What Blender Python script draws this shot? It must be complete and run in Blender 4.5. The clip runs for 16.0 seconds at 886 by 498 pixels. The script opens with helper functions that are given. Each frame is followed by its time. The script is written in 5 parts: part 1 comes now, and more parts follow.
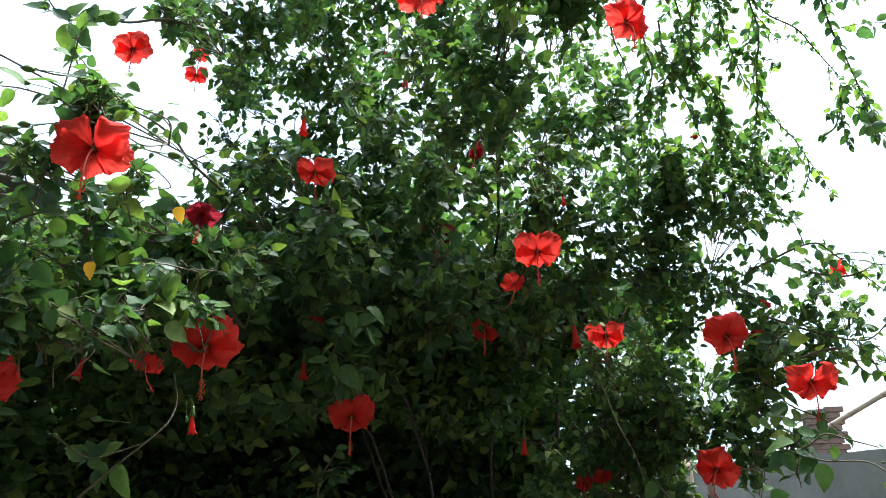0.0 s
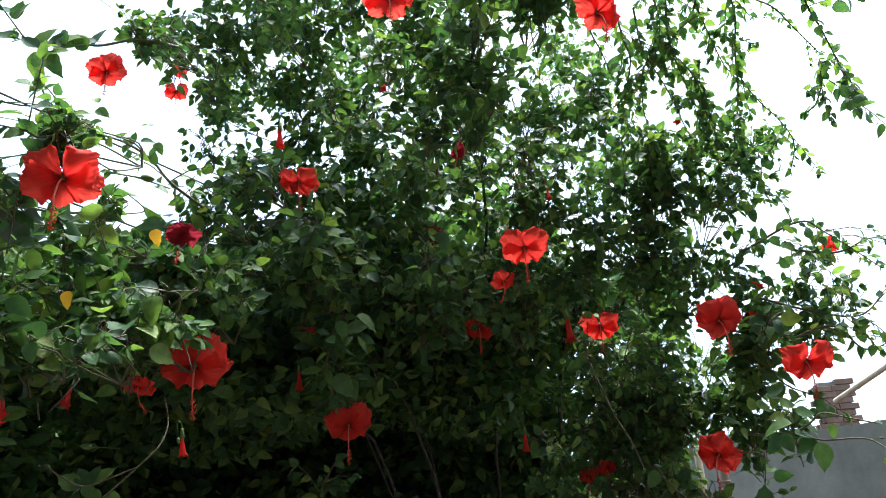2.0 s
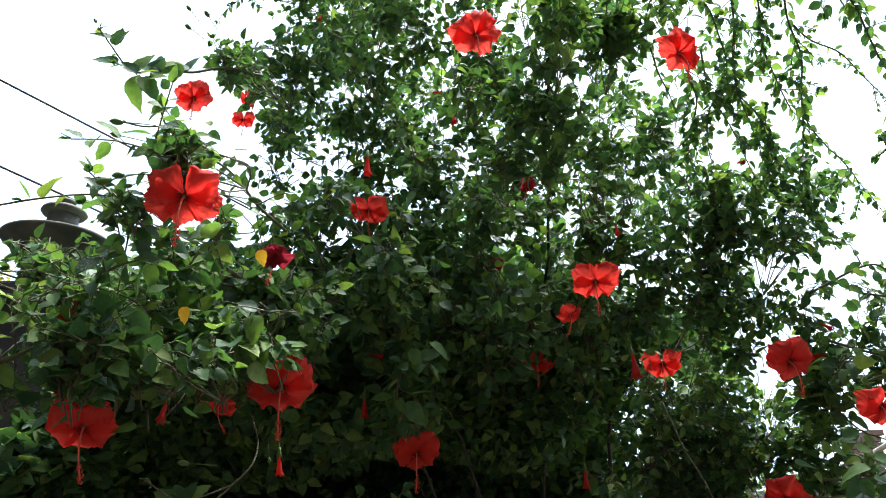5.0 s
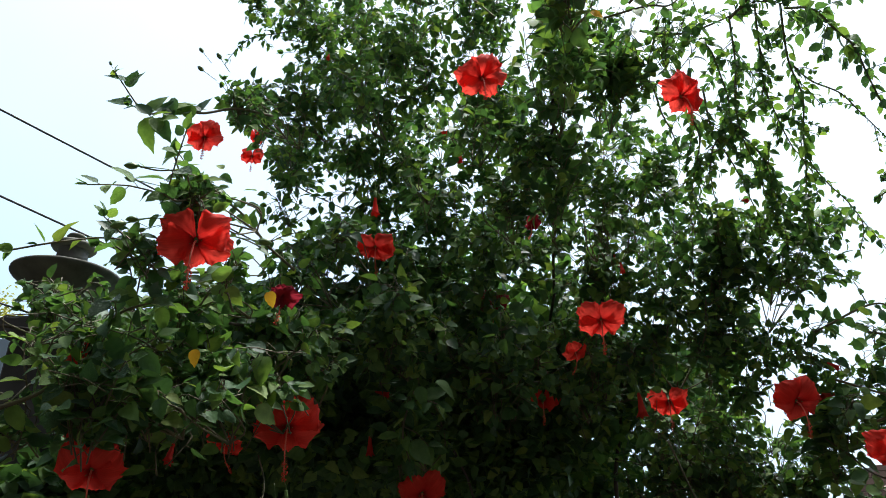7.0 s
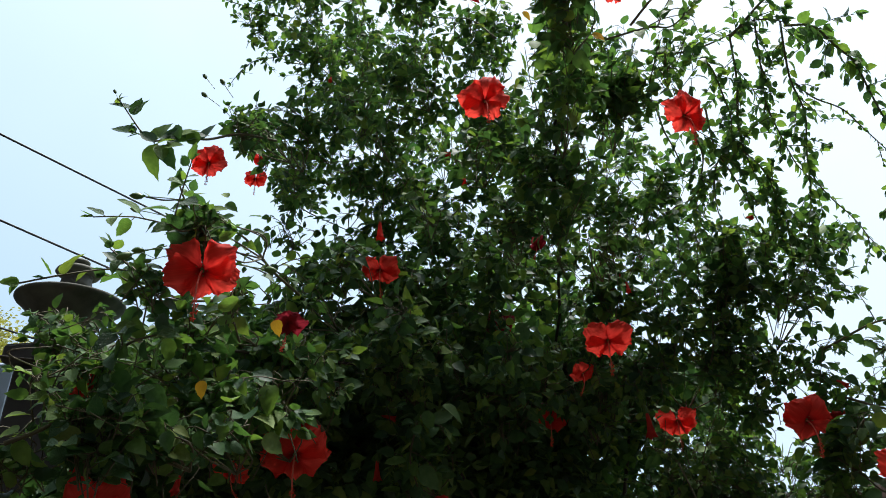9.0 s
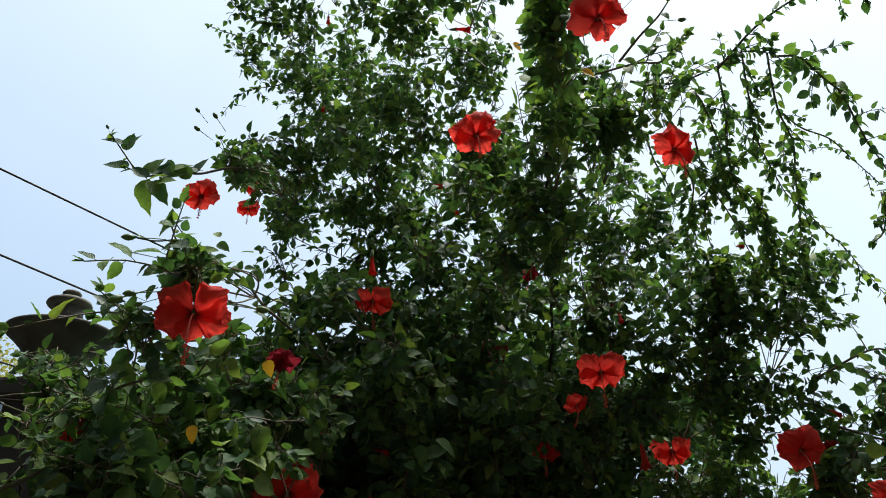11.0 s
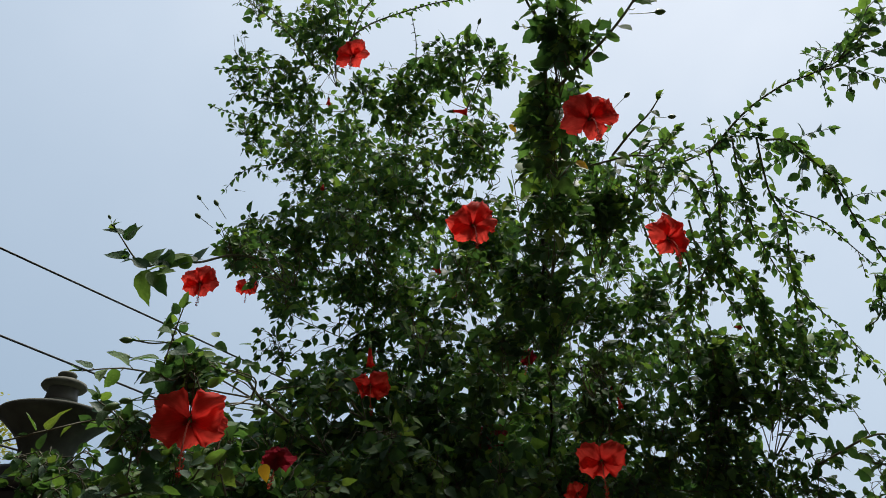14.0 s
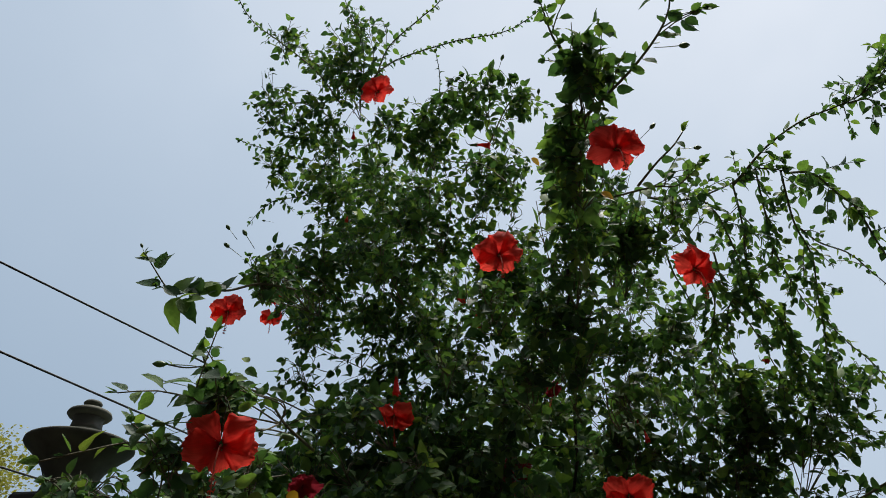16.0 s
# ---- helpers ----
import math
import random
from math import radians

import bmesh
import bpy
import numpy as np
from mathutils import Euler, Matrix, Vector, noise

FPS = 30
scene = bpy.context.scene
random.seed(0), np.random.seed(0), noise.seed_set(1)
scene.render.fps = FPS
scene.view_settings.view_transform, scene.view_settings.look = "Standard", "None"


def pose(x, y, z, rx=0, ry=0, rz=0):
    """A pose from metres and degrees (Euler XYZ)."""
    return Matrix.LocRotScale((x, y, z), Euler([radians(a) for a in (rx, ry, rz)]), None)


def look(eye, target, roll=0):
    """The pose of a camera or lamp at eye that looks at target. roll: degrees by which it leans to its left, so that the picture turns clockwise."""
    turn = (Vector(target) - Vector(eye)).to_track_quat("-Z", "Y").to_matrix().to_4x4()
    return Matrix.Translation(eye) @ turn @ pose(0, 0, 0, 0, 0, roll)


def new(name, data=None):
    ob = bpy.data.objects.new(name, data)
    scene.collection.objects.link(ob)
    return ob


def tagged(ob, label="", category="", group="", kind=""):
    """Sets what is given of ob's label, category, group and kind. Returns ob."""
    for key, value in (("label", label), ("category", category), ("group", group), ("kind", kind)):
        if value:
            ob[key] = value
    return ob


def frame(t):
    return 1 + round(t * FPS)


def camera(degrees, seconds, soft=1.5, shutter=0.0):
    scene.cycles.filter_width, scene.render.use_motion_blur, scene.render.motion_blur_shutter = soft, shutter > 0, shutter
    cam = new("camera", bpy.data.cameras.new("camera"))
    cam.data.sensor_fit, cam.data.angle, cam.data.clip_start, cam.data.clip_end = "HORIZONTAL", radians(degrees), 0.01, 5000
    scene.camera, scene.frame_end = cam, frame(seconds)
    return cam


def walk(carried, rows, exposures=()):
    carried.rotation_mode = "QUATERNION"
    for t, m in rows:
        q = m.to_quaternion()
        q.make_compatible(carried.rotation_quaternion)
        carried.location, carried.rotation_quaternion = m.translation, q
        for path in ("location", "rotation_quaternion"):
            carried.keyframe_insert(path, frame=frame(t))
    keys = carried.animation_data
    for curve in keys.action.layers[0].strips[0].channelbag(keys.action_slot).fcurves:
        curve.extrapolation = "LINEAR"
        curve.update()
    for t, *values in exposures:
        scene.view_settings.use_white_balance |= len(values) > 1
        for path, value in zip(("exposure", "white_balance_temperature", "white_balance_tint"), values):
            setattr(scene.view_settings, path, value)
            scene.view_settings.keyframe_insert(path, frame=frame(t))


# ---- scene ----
# ---- camera ----
cam = camera(66.0, 16.0, soft=0.9)
PATH = [
    (0, (0.025, 0.101, 1.517), (0.004, 1.975, 2.214), 0.2),
    (0.5, (0.045, 0.100, 1.527), (0.081, 1.976, 2.220), -1.0),
    (1, (0.053, 0.079, 1.510), (0.022, 1.956, 2.199), -0.8),
    (1.5, (0.054, 0.110, 1.516), (0.043, 2.003, 2.161), -2.1),
    (2, (0.064, 0.101, 1.531), (0.035, 1.979, 2.218), -3.4),
    (2.5, (0.039, 0.101, 1.514), (-0.009, 1.971, 2.222), 0.3),
    (3, (0.004, 0.108, 1.504), (-0.063, 2.002, 2.145), 0.6),
    (3.5, (-0.039, 0.098, 1.505), (-0.101, 1.990, 2.153), 0.2),
    (4, (-0.063, 0.087, 1.508), (-0.097, 1.965, 2.196), -0.9),
    (4.2, (-0.069, 0.086, 1.512), (-0.113, 1.954, 2.224), -1.3),
    (6.3, (-0.083, 0.074, 1.524), (-0.182, 1.885, 2.366), -0.2),
    (6.5, (-0.085, 0.068, 1.527), (-0.177, 1.877, 2.376), -0.4),
    (7, (-0.081, 0.063, 1.534), (-0.157, 1.866, 2.396), -0.8),
    (7.5, (-0.078, 0.050, 1.540), (-0.168, 1.851, 2.405), -0.5),
    (8, (-0.085, 0.047, 1.541), (-0.213, 1.832, 2.435), 0.3),
    (8.5, (-0.089, 0.048, 1.544), (-0.218, 1.826, 2.452), 0.3),
    (9, (-0.087, 0.058, 1.552), (-0.168, 1.842, 2.454), -1.5),
    (9.2, (-0.080, 0.057, 1.554), (-0.157, 1.841, 2.454), -1.9),
    (11.3, (-0.082, 0.039, 1.583), (-0.134, 1.794, 2.541), -2.2),
    (11.5, (-0.079, 0.043, 1.578), (-0.123, 1.793, 2.544), -2.3),
    (12, (-0.065, 0.030, 1.580), (-0.136, 1.754, 2.591), -2.6),
    (12.5, (-0.085, 0.043, 1.589), (-0.108, 1.827, 2.492), -3.4),
    (13, (-0.096, 0.028, 1.598), (-0.134, 1.787, 2.548), -3.0),
    (13.5, (-0.085, 0.009, 1.624), (-0.126, 1.729, 2.643), -2.6),
    (14, (-0.076, -0.007, 1.642), (-0.122, 1.670, 2.732), -2.5),
    (14.5, (-0.073, 0.003, 1.622), (-0.136, 1.646, 2.760), -2.4),
    (15, (-0.068, 0.001, 1.616), (-0.158, 1.625, 2.780), -2.1),
    (15.5, (-0.087, -0.001, 1.619), (-0.179, 1.616, 2.792), -1.4),
    (16, (-0.097, -0.009, 1.623), (-0.187, 1.604, 2.801), -1.3),
]
walk(cam, [(t, look(eye, target, roll)) for t, eye, target, roll in PATH],
     exposures=[(0, 1.97, 5950, 11), (1.5, 1.88, 5950, 11), (4, 1.92, 5980, 11), (6.5, 1.12, 6250, 10), (8, 0.72, 6250, 9.5), (9, 0.64, 6250, 10),
                (11.5, 0.38, 6500, 11), (12.5, 0.20, 6500, 11), (13.5, 0.30, 6500, 11), (14, -0.02, 6550, 11), (16, -0.15, 6550, 11)])

# ---- world and sun ----
SUN_DIR = Vector((0.14, 0.22, 0.96)).normalized()
GLOW_DIR = Vector((0.48, -0.12, 0.86)).normalized()


def make_world():
    w = bpy.data.worlds.new("overcast_sky")
    w.use_nodes = True
    nt = w.node_tree
    nt.nodes.clear()
    out = nt.nodes.new("ShaderNodeOutputWorld")
    bg = nt.nodes.new("ShaderNodeBackground")
    sky = nt.nodes.new("ShaderNodeTexSky")
    sky.sky_type = "NISHITA"
    sky.sun_disc = False
    sky.sun_elevation = math.asin(SUN_DIR.z)
    sky.sun_rotation = math.atan2(SUN_DIR.x, SUN_DIR.y)
    sky.air_density, sky.dust_density = 1.2, 4.0
    dim = nt.nodes.new("ShaderNodeVectorMath")
    dim.operation = "SCALE"
    dim.inputs[3].default_value = 0.08
    co = nt.nodes.new("ShaderNodeTexCoord")
    # cloud cover, thinner and brighter on the sun's side
    dot = nt.nodes.new("ShaderNodeVectorMath")
    dot.operation = "DOT_PRODUCT"
    dot.inputs[1].default_value = GLOW_DIR
    glow = nt.nodes.new("ShaderNodeMapRange")
    glow.inputs[1].default_value, glow.inputs[2].default_value = -0.1, 1.0
    glow.inputs[3].default_value, glow.inputs[4].default_value = 0.0, 1.0
    cloud = nt.nodes.new("ShaderNodeTexNoise")
    cloud.inputs["Scale"].default_value = 2.4
    cloud.inputs["Detail"].default_value = 4.0
    cloud.inputs["Roughness"].default_value = 0.55
    puff = nt.nodes.new("ShaderNodeMapRange")
    puff.inputs[1].default_value, puff.inputs[2].default_value = 0.36, 0.80
    puff.inputs[3].default_value, puff.inputs[4].default_value = -0.13, 0.21
    both = nt.nodes.new("ShaderNodeMath")
    both.operation = "MULTIPLY"
    add = nt.nodes.new("ShaderNodeMath")
    add.operation = "MULTIPLY_ADD"
    add.inputs[1].default_value = 0.9
    tone = nt.nodes.new("ShaderNodeValToRGB")
    for at, col in ((0.42, (0.63, 0.755, 0.90)), (0.80, (0.86, 0.95, 1.06))):
        tone.color_ramp.elements.new(at).color = (*col, 1)
    tone.color_ramp.elements[0].color = (0.41, 0.545, 0.70, 1)
    tone.color_ramp.elements[-1].color = (4.2, 4.1, 3.95, 1)
    mix = nt.nodes.new("ShaderNodeMix")
    mix.data_type = "RGBA"
    mix.inputs[0].default_value = 0.88
    L = nt.links.new
    L(co.outputs["Generated"], dot.inputs[0])
    L(co.outputs["Generated"], cloud.inputs["Vector"])
    L(dot.outputs["Value"], glow.inputs[0])
    L(cloud.outputs["Fac"], puff.inputs[0])
    L(glow.outputs[0], both.inputs[0])
    L(puff.outputs[0], both.inputs[1])
    L(glow.outputs[0], add.inputs[0])
    L(both.outputs[0], add.inputs[2])
    L(add.outputs[0], tone.inputs[0])
    L(sky.outputs[0], dim.inputs[0])
    L(dim.outputs[0], mix.inputs[6])
    L(tone.outputs[0], mix.inputs[7])
    L(mix.outputs[2], bg.inputs[0])
    bg.inputs[1].default_value = 1.0
    L(bg.outputs[0], out.inputs[0])
    scene.world = w


make_world()
sun = new("sun", bpy.data.lights.new("sun", "SUN"))
sun.data.energy, sun.data.angle, sun.data.color = 4.7, radians(22), (1.0, 0.96, 0.90)
sun.matrix_world = look(SUN_DIR * 20, (0, 0, 0))


# ---- materials ----
def material(name):
    m = bpy.data.materials.new(name)
    m.use_nodes = True
    nt = m.node_tree
    return m, nt, nt.nodes["Principled BSDF"], nt.links.new


def ramp(nt, stops):
    r = nt.nodes.new("ShaderNodeValToRGB")
    els = r.color_ramp.elements
    while len(els) < len(stops):
        els.new(0.5)
    for e, (at, col) in zip(els, stops):
        e.position, e.color = at, (*col, 1)
    return r


def noise_tex(nt, scale, detail=4, rough=0.55, vec=None):
    n = nt.nodes.new("ShaderNodeTexNoise")
    n.inputs["Scale"].default_value, n.inputs["Detail"].default_value = scale, detail
    n.inputs["Roughness"].default_value = rough
    if vec is not None:
        nt.links.new(vec, n.inputs["Vector"])
    return n


def bump(nt, height, bsdf, strength=0.3, dist=0.002):
    b = nt.nodes.new("ShaderNodeBump")
    b.inputs["Strength"].default_value, b.inputs["Distance"].default_value = strength, dist
    nt.links.new(height, b.inputs["Height"])
    nt.links.new(b.outputs[0], bsdf.inputs["Normal"])


def thin(m, nt, bsdf, L, colour, amount):
    """Mixes in the light that comes through a thin blade."""
    t = nt.nodes.new("ShaderNodeBsdfTranslucent")
    L(colour, t.inputs[0])
    x = nt.nodes.new("ShaderNodeMixShader")
    x.inputs[0].default_value = amount
    L(bsdf.outputs[0], x.inputs[1])
    L(t.outputs[0], x.inputs[2])
    L(x.outputs[0], nt.nodes["Material Output"].inputs[0])


def maths(nt, what, a, b=None):
    n = nt.nodes.new("ShaderNodeMath")
    n.operation = what
    for k, v in enumerate((a, b)):
        if isinstance(v, (int, float)):
            n.inputs[k].default_value = v
        elif v is not None:
            nt.links.new(v, n.inputs[k])
    return n.outputs[0]


def leaf_material(name, per_object):
    m, nt, b, L = material(name)
    if per_object:
        rnd = nt.nodes.new("ShaderNodeObjectInfo").outputs["Random"]
    else:
        rnd = nt.nodes.new("ShaderNodeNewGeometry").outputs["Random Per Island"]
    co = nt.nodes.new("ShaderNodeTexCoord").outputs["Object"]
    tone = ramp(nt, [(0.0, (0.038, 0.088, 0.049)), (0.45, (0.071, 0.150, 0.060)),
                     (0.78, (0.118, 0.215, 0.068)), (0.95, (0.165, 0.255, 0.070)), (1.0, (0.19, 0.25, 0.07))])
    L(rnd, tone.inputs[0])
    big = noise_tex(nt, 60 if not per_object else 4, 3, 0.6, co)
    shade = ramp(nt, [(0.3, (0.75, 0.78, 0.72)), (0.7, (1.2, 1.15, 1.1))])
    L(big.outputs["Fac"], shade.inputs[0])
    mul = nt.nodes.new("ShaderNodeMix")
    mul.data_type, mul.blend_type = "RGBA", "MULTIPLY"
    mul.inputs[0].default_value = 1.0
    L(tone.outputs[0], mul.inputs[6])
    L(shade.outputs[0], mul.inputs[7])
    skin = mul.outputs[2]
    if per_object:
        # pale midrib and side veins that run out to the teeth
        sep = nt.nodes.new("ShaderNodeSeparateXYZ")
        L(co, sep.inputs[0])
        side = maths(nt, "ABSOLUTE", sep.outputs["X"])
        run = maths(nt, "MULTIPLY", maths(nt, "SUBTRACT", sep.outputs["Y"], maths(nt, "MULTIPLY", side, 0.75)), 6.5)
        wave = maths(nt, "PINGPONG", run, 0.5)
        vein = maths(nt, "MAXIMUM", maths(nt, "LESS_THAN", wave, 0.04), maths(nt, "LESS_THAN", side, 0.013))
        pale = nt.nodes.new("ShaderNodeMix")
        pale.data_type = "RGBA"
        pale.inputs[7].default_value = (0.17, 0.26, 0.09, 1)
        L(maths(nt, "MULTIPLY", vein, 0.10), pale.inputs[0])
        L(skin, pale.inputs[6])
        skin = pale.outputs[2]
    L(skin, b.inputs["Base Color"])
    rough = nt.nodes.new("ShaderNodeMapRange")
    rough.inputs[3].default_value, rough.inputs[4].default_value = 0.48, 0.66
    L(rnd, rough.inputs[0])
    L(rough.outputs[0], b.inputs["Roughness"])
    b.inputs["Specular IOR Level"].default_value = 0.28
    fine = noise_tex(nt, 240 if not per_object else 14, 3, 0.6, co)
    height = fine.outputs["Fac"]
    if per_object:
        height = maths(nt, "ADD", maths(nt, "MULTIPLY", height, 0.7), maths(nt, "MULTIPLY", wave, 0.15))
    bump(nt, height, b, 0.55, 0.0014 if not per_object else 0.014)
    lit = nt.nodes.new("ShaderNodeMix")
    lit.data_type, lit.blend_type = "RGBA", "MULTIPLY"
    lit.inputs[0].default_value = 1.0
    lit.inputs[7].default_value = (1.95, 2.1, 0.9, 1)
    L(mul.outputs[2], lit.inputs[6])
    thin(m, nt, b, L, lit.outputs[2], 0.27)
    return m


def plain_material(name, stops, rough, scale, bump_scale=None, strength=0.3, dist=0.002, metal=0.0, through_amount=0.0, through_col=None):
    m, nt, b, L = material(name)
    co = nt.nodes.new("ShaderNodeTexCoord").outputs["Object"]
    n1 = noise_tex(nt, scale, 6, 0.62, co)
    r = ramp(nt, stops)
    L(n1.outputs["Fac"], r.inputs[0])
    L(r.outputs[0], b.inputs["Base Color"])
    b.inputs["Roughness"].default_value, b.inputs["Metallic"].default_value = rough, metal
    if bump_scale:
        n2 = noise_tex(nt, bump_scale, 5, 0.6, co)
        bump(nt, n2.outputs["Fac"], b, strength, dist)
    if through_amount:
        c = nt.nodes.new("ShaderNodeRGB")
        c.outputs[0].default_value = (*through_col, 1)
        thin(m, nt, b, L, c.outputs[0], through_amount)
    return m


LEAF = leaf_material("hibiscus_leaf", False)
LEAF_PIECE = leaf_material("hibiscus_leaf_blade", True)
YELLOW_LEAF = plain_material("yellowed_leaf", [(0.3, (0.75, 0.36, 0.015)), (0.6, (0.85, 0.50, 0.03)), (0.8, (0.55, 0.22, 0.02))], 0.5, 6, 30, through_amount=0.35, through_col=(0.8, 0.45, 0.03))
BARK = plain_material("grey_brown_bark", [(0.3, (0.028, 0.023, 0.017)), (0.7, (0.075, 0.062, 0.048))], 0.85, 45, 120, 0.6, 0.003)
TWIG = plain_material("green_brown_twig", [(0.3, (0.07, 0.075, 0.035)), (0.7, (0.15, 0.12, 0.07))], 0.7, 60, 200)
SEPAL = plain_material("green_sepal", [(0.3, (0.07, 0.15, 0.035)), (0.7, (0.13, 0.22, 0.05))], 0.5, 80, 200)


def petal_material(name, throat, middle, blade):
    m, nt, b, L = material(name)
    co = nt.nodes.new("ShaderNodeTexCoord").outputs["Object"]
    sep = nt.nodes.new("ShaderNodeSeparateXYZ")
    L(co, sep.inputs[0])
    along = nt.nodes.new("ShaderNodeMapRange")
    along.inputs[1].default_value, along.inputs[2].default_value = 0.002, 0.045
    L(sep.outputs["Y"], along.inputs[0])
    # darker throat, lighter blade
    tone = ramp(nt, [(0.0, throat), (0.3, middle), (1.0, blade)])
    L(along.outputs[0], tone.inputs[0])
    vein = nt.nodes.new("ShaderNodeMapping")
    vein.inputs["Scale"].default_value = (420, 25, 25)
    L(co, vein.inputs[0])
    n = noise_tex(nt, 1.0, 3, 0.6, vein.outputs[0])
    streak = ramp(nt, [(0.3, (0.90, 0.88, 0.88)), (0.7, (1.06, 1.06, 1.06))])
    L(n.outputs["Fac"], streak.inputs[0])
    mul = nt.nodes.new("ShaderNodeMix")
    mul.data_type, mul.blend_type = "RGBA", "MULTIPLY"
    mul.inputs[0].default_value = 1.0
    L(tone.outputs[0], mul.inputs[6])
    L(streak.outputs[0], mul.inputs[7])
    L(mul.outputs[2], b.inputs["Base Color"])
    b.inputs["Roughness"].default_value = 0.72
    b.inputs["Specular IOR Level"].default_value = 0.18
    bump(nt, n.outputs["Fac"], b, 0.25, 0.001)
    thin(m, nt, b, L, mul.outputs[2], 0.55)
    return m


PETAL = petal_material("red_petal", (0.32, 0.010, 0.010), (0.76, 0.040, 0.030), (0.88, 0.072, 0.050))
FURLED_PETAL = petal_material("furled_pink_red_petal", (0.78, 0.075, 0.060), (0.82, 0.085, 0.065), (0.84, 0.10, 0.075))
# darker copy of the red petal; puts shade into three blooms' colour
SHADED_PETAL = petal_material("shade_darkened_petal", (0.10, 0.006, 0.012), (0.24, 0.016, 0.028), (0.28, 0.022, 0.036))
COLUMN = plain_material("pink_red_column", [(0.3, (0.75, 0.10, 0.07)), (0.7, (0.85, 0.22, 0.14))], 0.5, 90)
POLLEN = plain_material("orange_pollen", [(0.35, (0.80, 0.05, 0.03)), (0.75, (0.86, 0.14, 0.07))], 0.8, 120)
SOIL = plain_material("brown_soil", [(0.3, (0.035, 0.027, 0.018)), (0.6, (0.07, 0.052, 0.036)), (0.8, (0.04, 0.055, 0.02))], 0.95, 2.5, 40, 0.6, 0.02)
CONCRETE = plain_material("weathered_cement_render", [(0.25, (0.068, 0.066, 0.050)), (0.55, (0.122, 0.118, 0.092)), (0.8, (0.18, 0.172, 0.138))], 0.9, 1.8, 30, 0.4, 0.006)
BRICK = plain_material("raw_red_brick", [(0.3, (0.09, 0.052, 0.037)), (0.7, (0.155, 0.098, 0.070))], 0.9, 9, 60, 0.5, 0.004)
BLUE_WALL = plain_material("pale_blue_painted_plaster", [(0.3, (0.25, 0.33, 0.42)), (0.6, (0.34, 0.43, 0.53)), (0.85, (0.26, 0.30, 0.34))], 0.8, 2.0, 40, 0.3, 0.004)
TANK = plain_material("weathered_dark_cement", [(0.3, (0.060, 0.064, 0.050)), (0.7, (0.16, 0.165, 0.128))], 0.85, 9.0, 40, 0.2, 0.003)
TANK_LID = plain_material("grey_dusty_plastic", [(0.3, (0.10, 0.10, 0.09)), (0.7, (0.20, 0.20, 0.18))], 0.7, 6.0, 40, 0.2, 0.003)
CABLE = plain_material("black_cable_rubber", [(0.3, (0.015, 0.015, 0.016)), (0.7, (0.035, 0.035, 0.036))], 0.6, 20)
BAMBOO = plain_material("dry_bamboo", [(0.3, (0.26, 0.21, 0.14)), (0.7, (0.42, 0.35, 0.25))], 0.6, 14, 60)
WOOD = plain_material("weathered_brown_wood", [(0.3, (0.12, 0.075, 0.048)), (0.7, (0.21, 0.14, 0.09))], 0.8, 12, 60)
# lowered in tone so the unseen walls bounce little light; the pillar shares it
DARK_CEMENT = plain_material("plain_dark_cement", [(0.3, (0.03, 0.03, 0.03)), (0.7, (0.075, 0.074, 0.07))], 0.9, 3, 40)
FAR_LEAF = plain_material("yellow_green_foliage", [(0.3, (0.10, 0.13, 0.02)), (0.7, (0.26, 0.26, 0.05))], 0.6, 3, through_amount=0.3, through_col=(0.4, 0.4, 0.05))


# ---- shapes ----
def mesh_from(name, verts, faces, mat, smooth=True):
    me = bpy.data.meshes.new(name)
    me.from_pydata(verts, [], faces)
    if smooth:
        me.polygons.foreach_set("use_smooth", [True] * len(me.polygons))
    me.materials.append(mat)
    me.update()
    return me


def part(name, me, parent, label=""):
    ob = new(name, me)
    ob.parent = parent
    return tagged(ob, label)


def from_bm(name, bm, mat, smooth=False):
    me = bpy.data.meshes.new(name)
    bmesh.ops.recalc_face_normals(bm, faces=bm.faces)
    bm.to_mesh(me)
    bm.free()
    if smooth:
        me.polygons.foreach_set("use_smooth", [True] * len(me.polygons))
    me.materials.append(mat)
    return me


def box_bm(bm, lo, hi, bevel=0.0):
    r = bmesh.ops.create_cube(bm, size=1.0)
    lo, hi = Vector(lo), Vector(hi)
    for v in r["verts"]:
        v.co = Vector([lo[i] + (v.co[i] + 0.5) * (hi[i] - lo[i]) for i in range(3)])
    if bevel:
        es = list({e for v in r["verts"] for e in v.link_edges})
        bmesh.ops.bevel(bm, geom=es, offset=bevel, segments=1, affect="EDGES")


def spline(points, n):
    """n+1 points on a smooth line through the given ones."""
    p = [Vector(q) for q in points]
    p = [2 * p[0] - p[1]] + p + [2 * p[-1] - p[-2]]
    segs = len(p) - 3
    out = []
    for k in range(n + 1):
        u = k / n * segs
        i = min(int(u), segs - 1)
        f = u - i
        a, b, c, d = p[i:i + 4]
        out.append(0.5 * (2 * b + (c - a) * f + (2 * a - 5 * b + 4 * c - d) * f * f + (3 * b - a - 3 * c + d) * f ** 3))
    return out


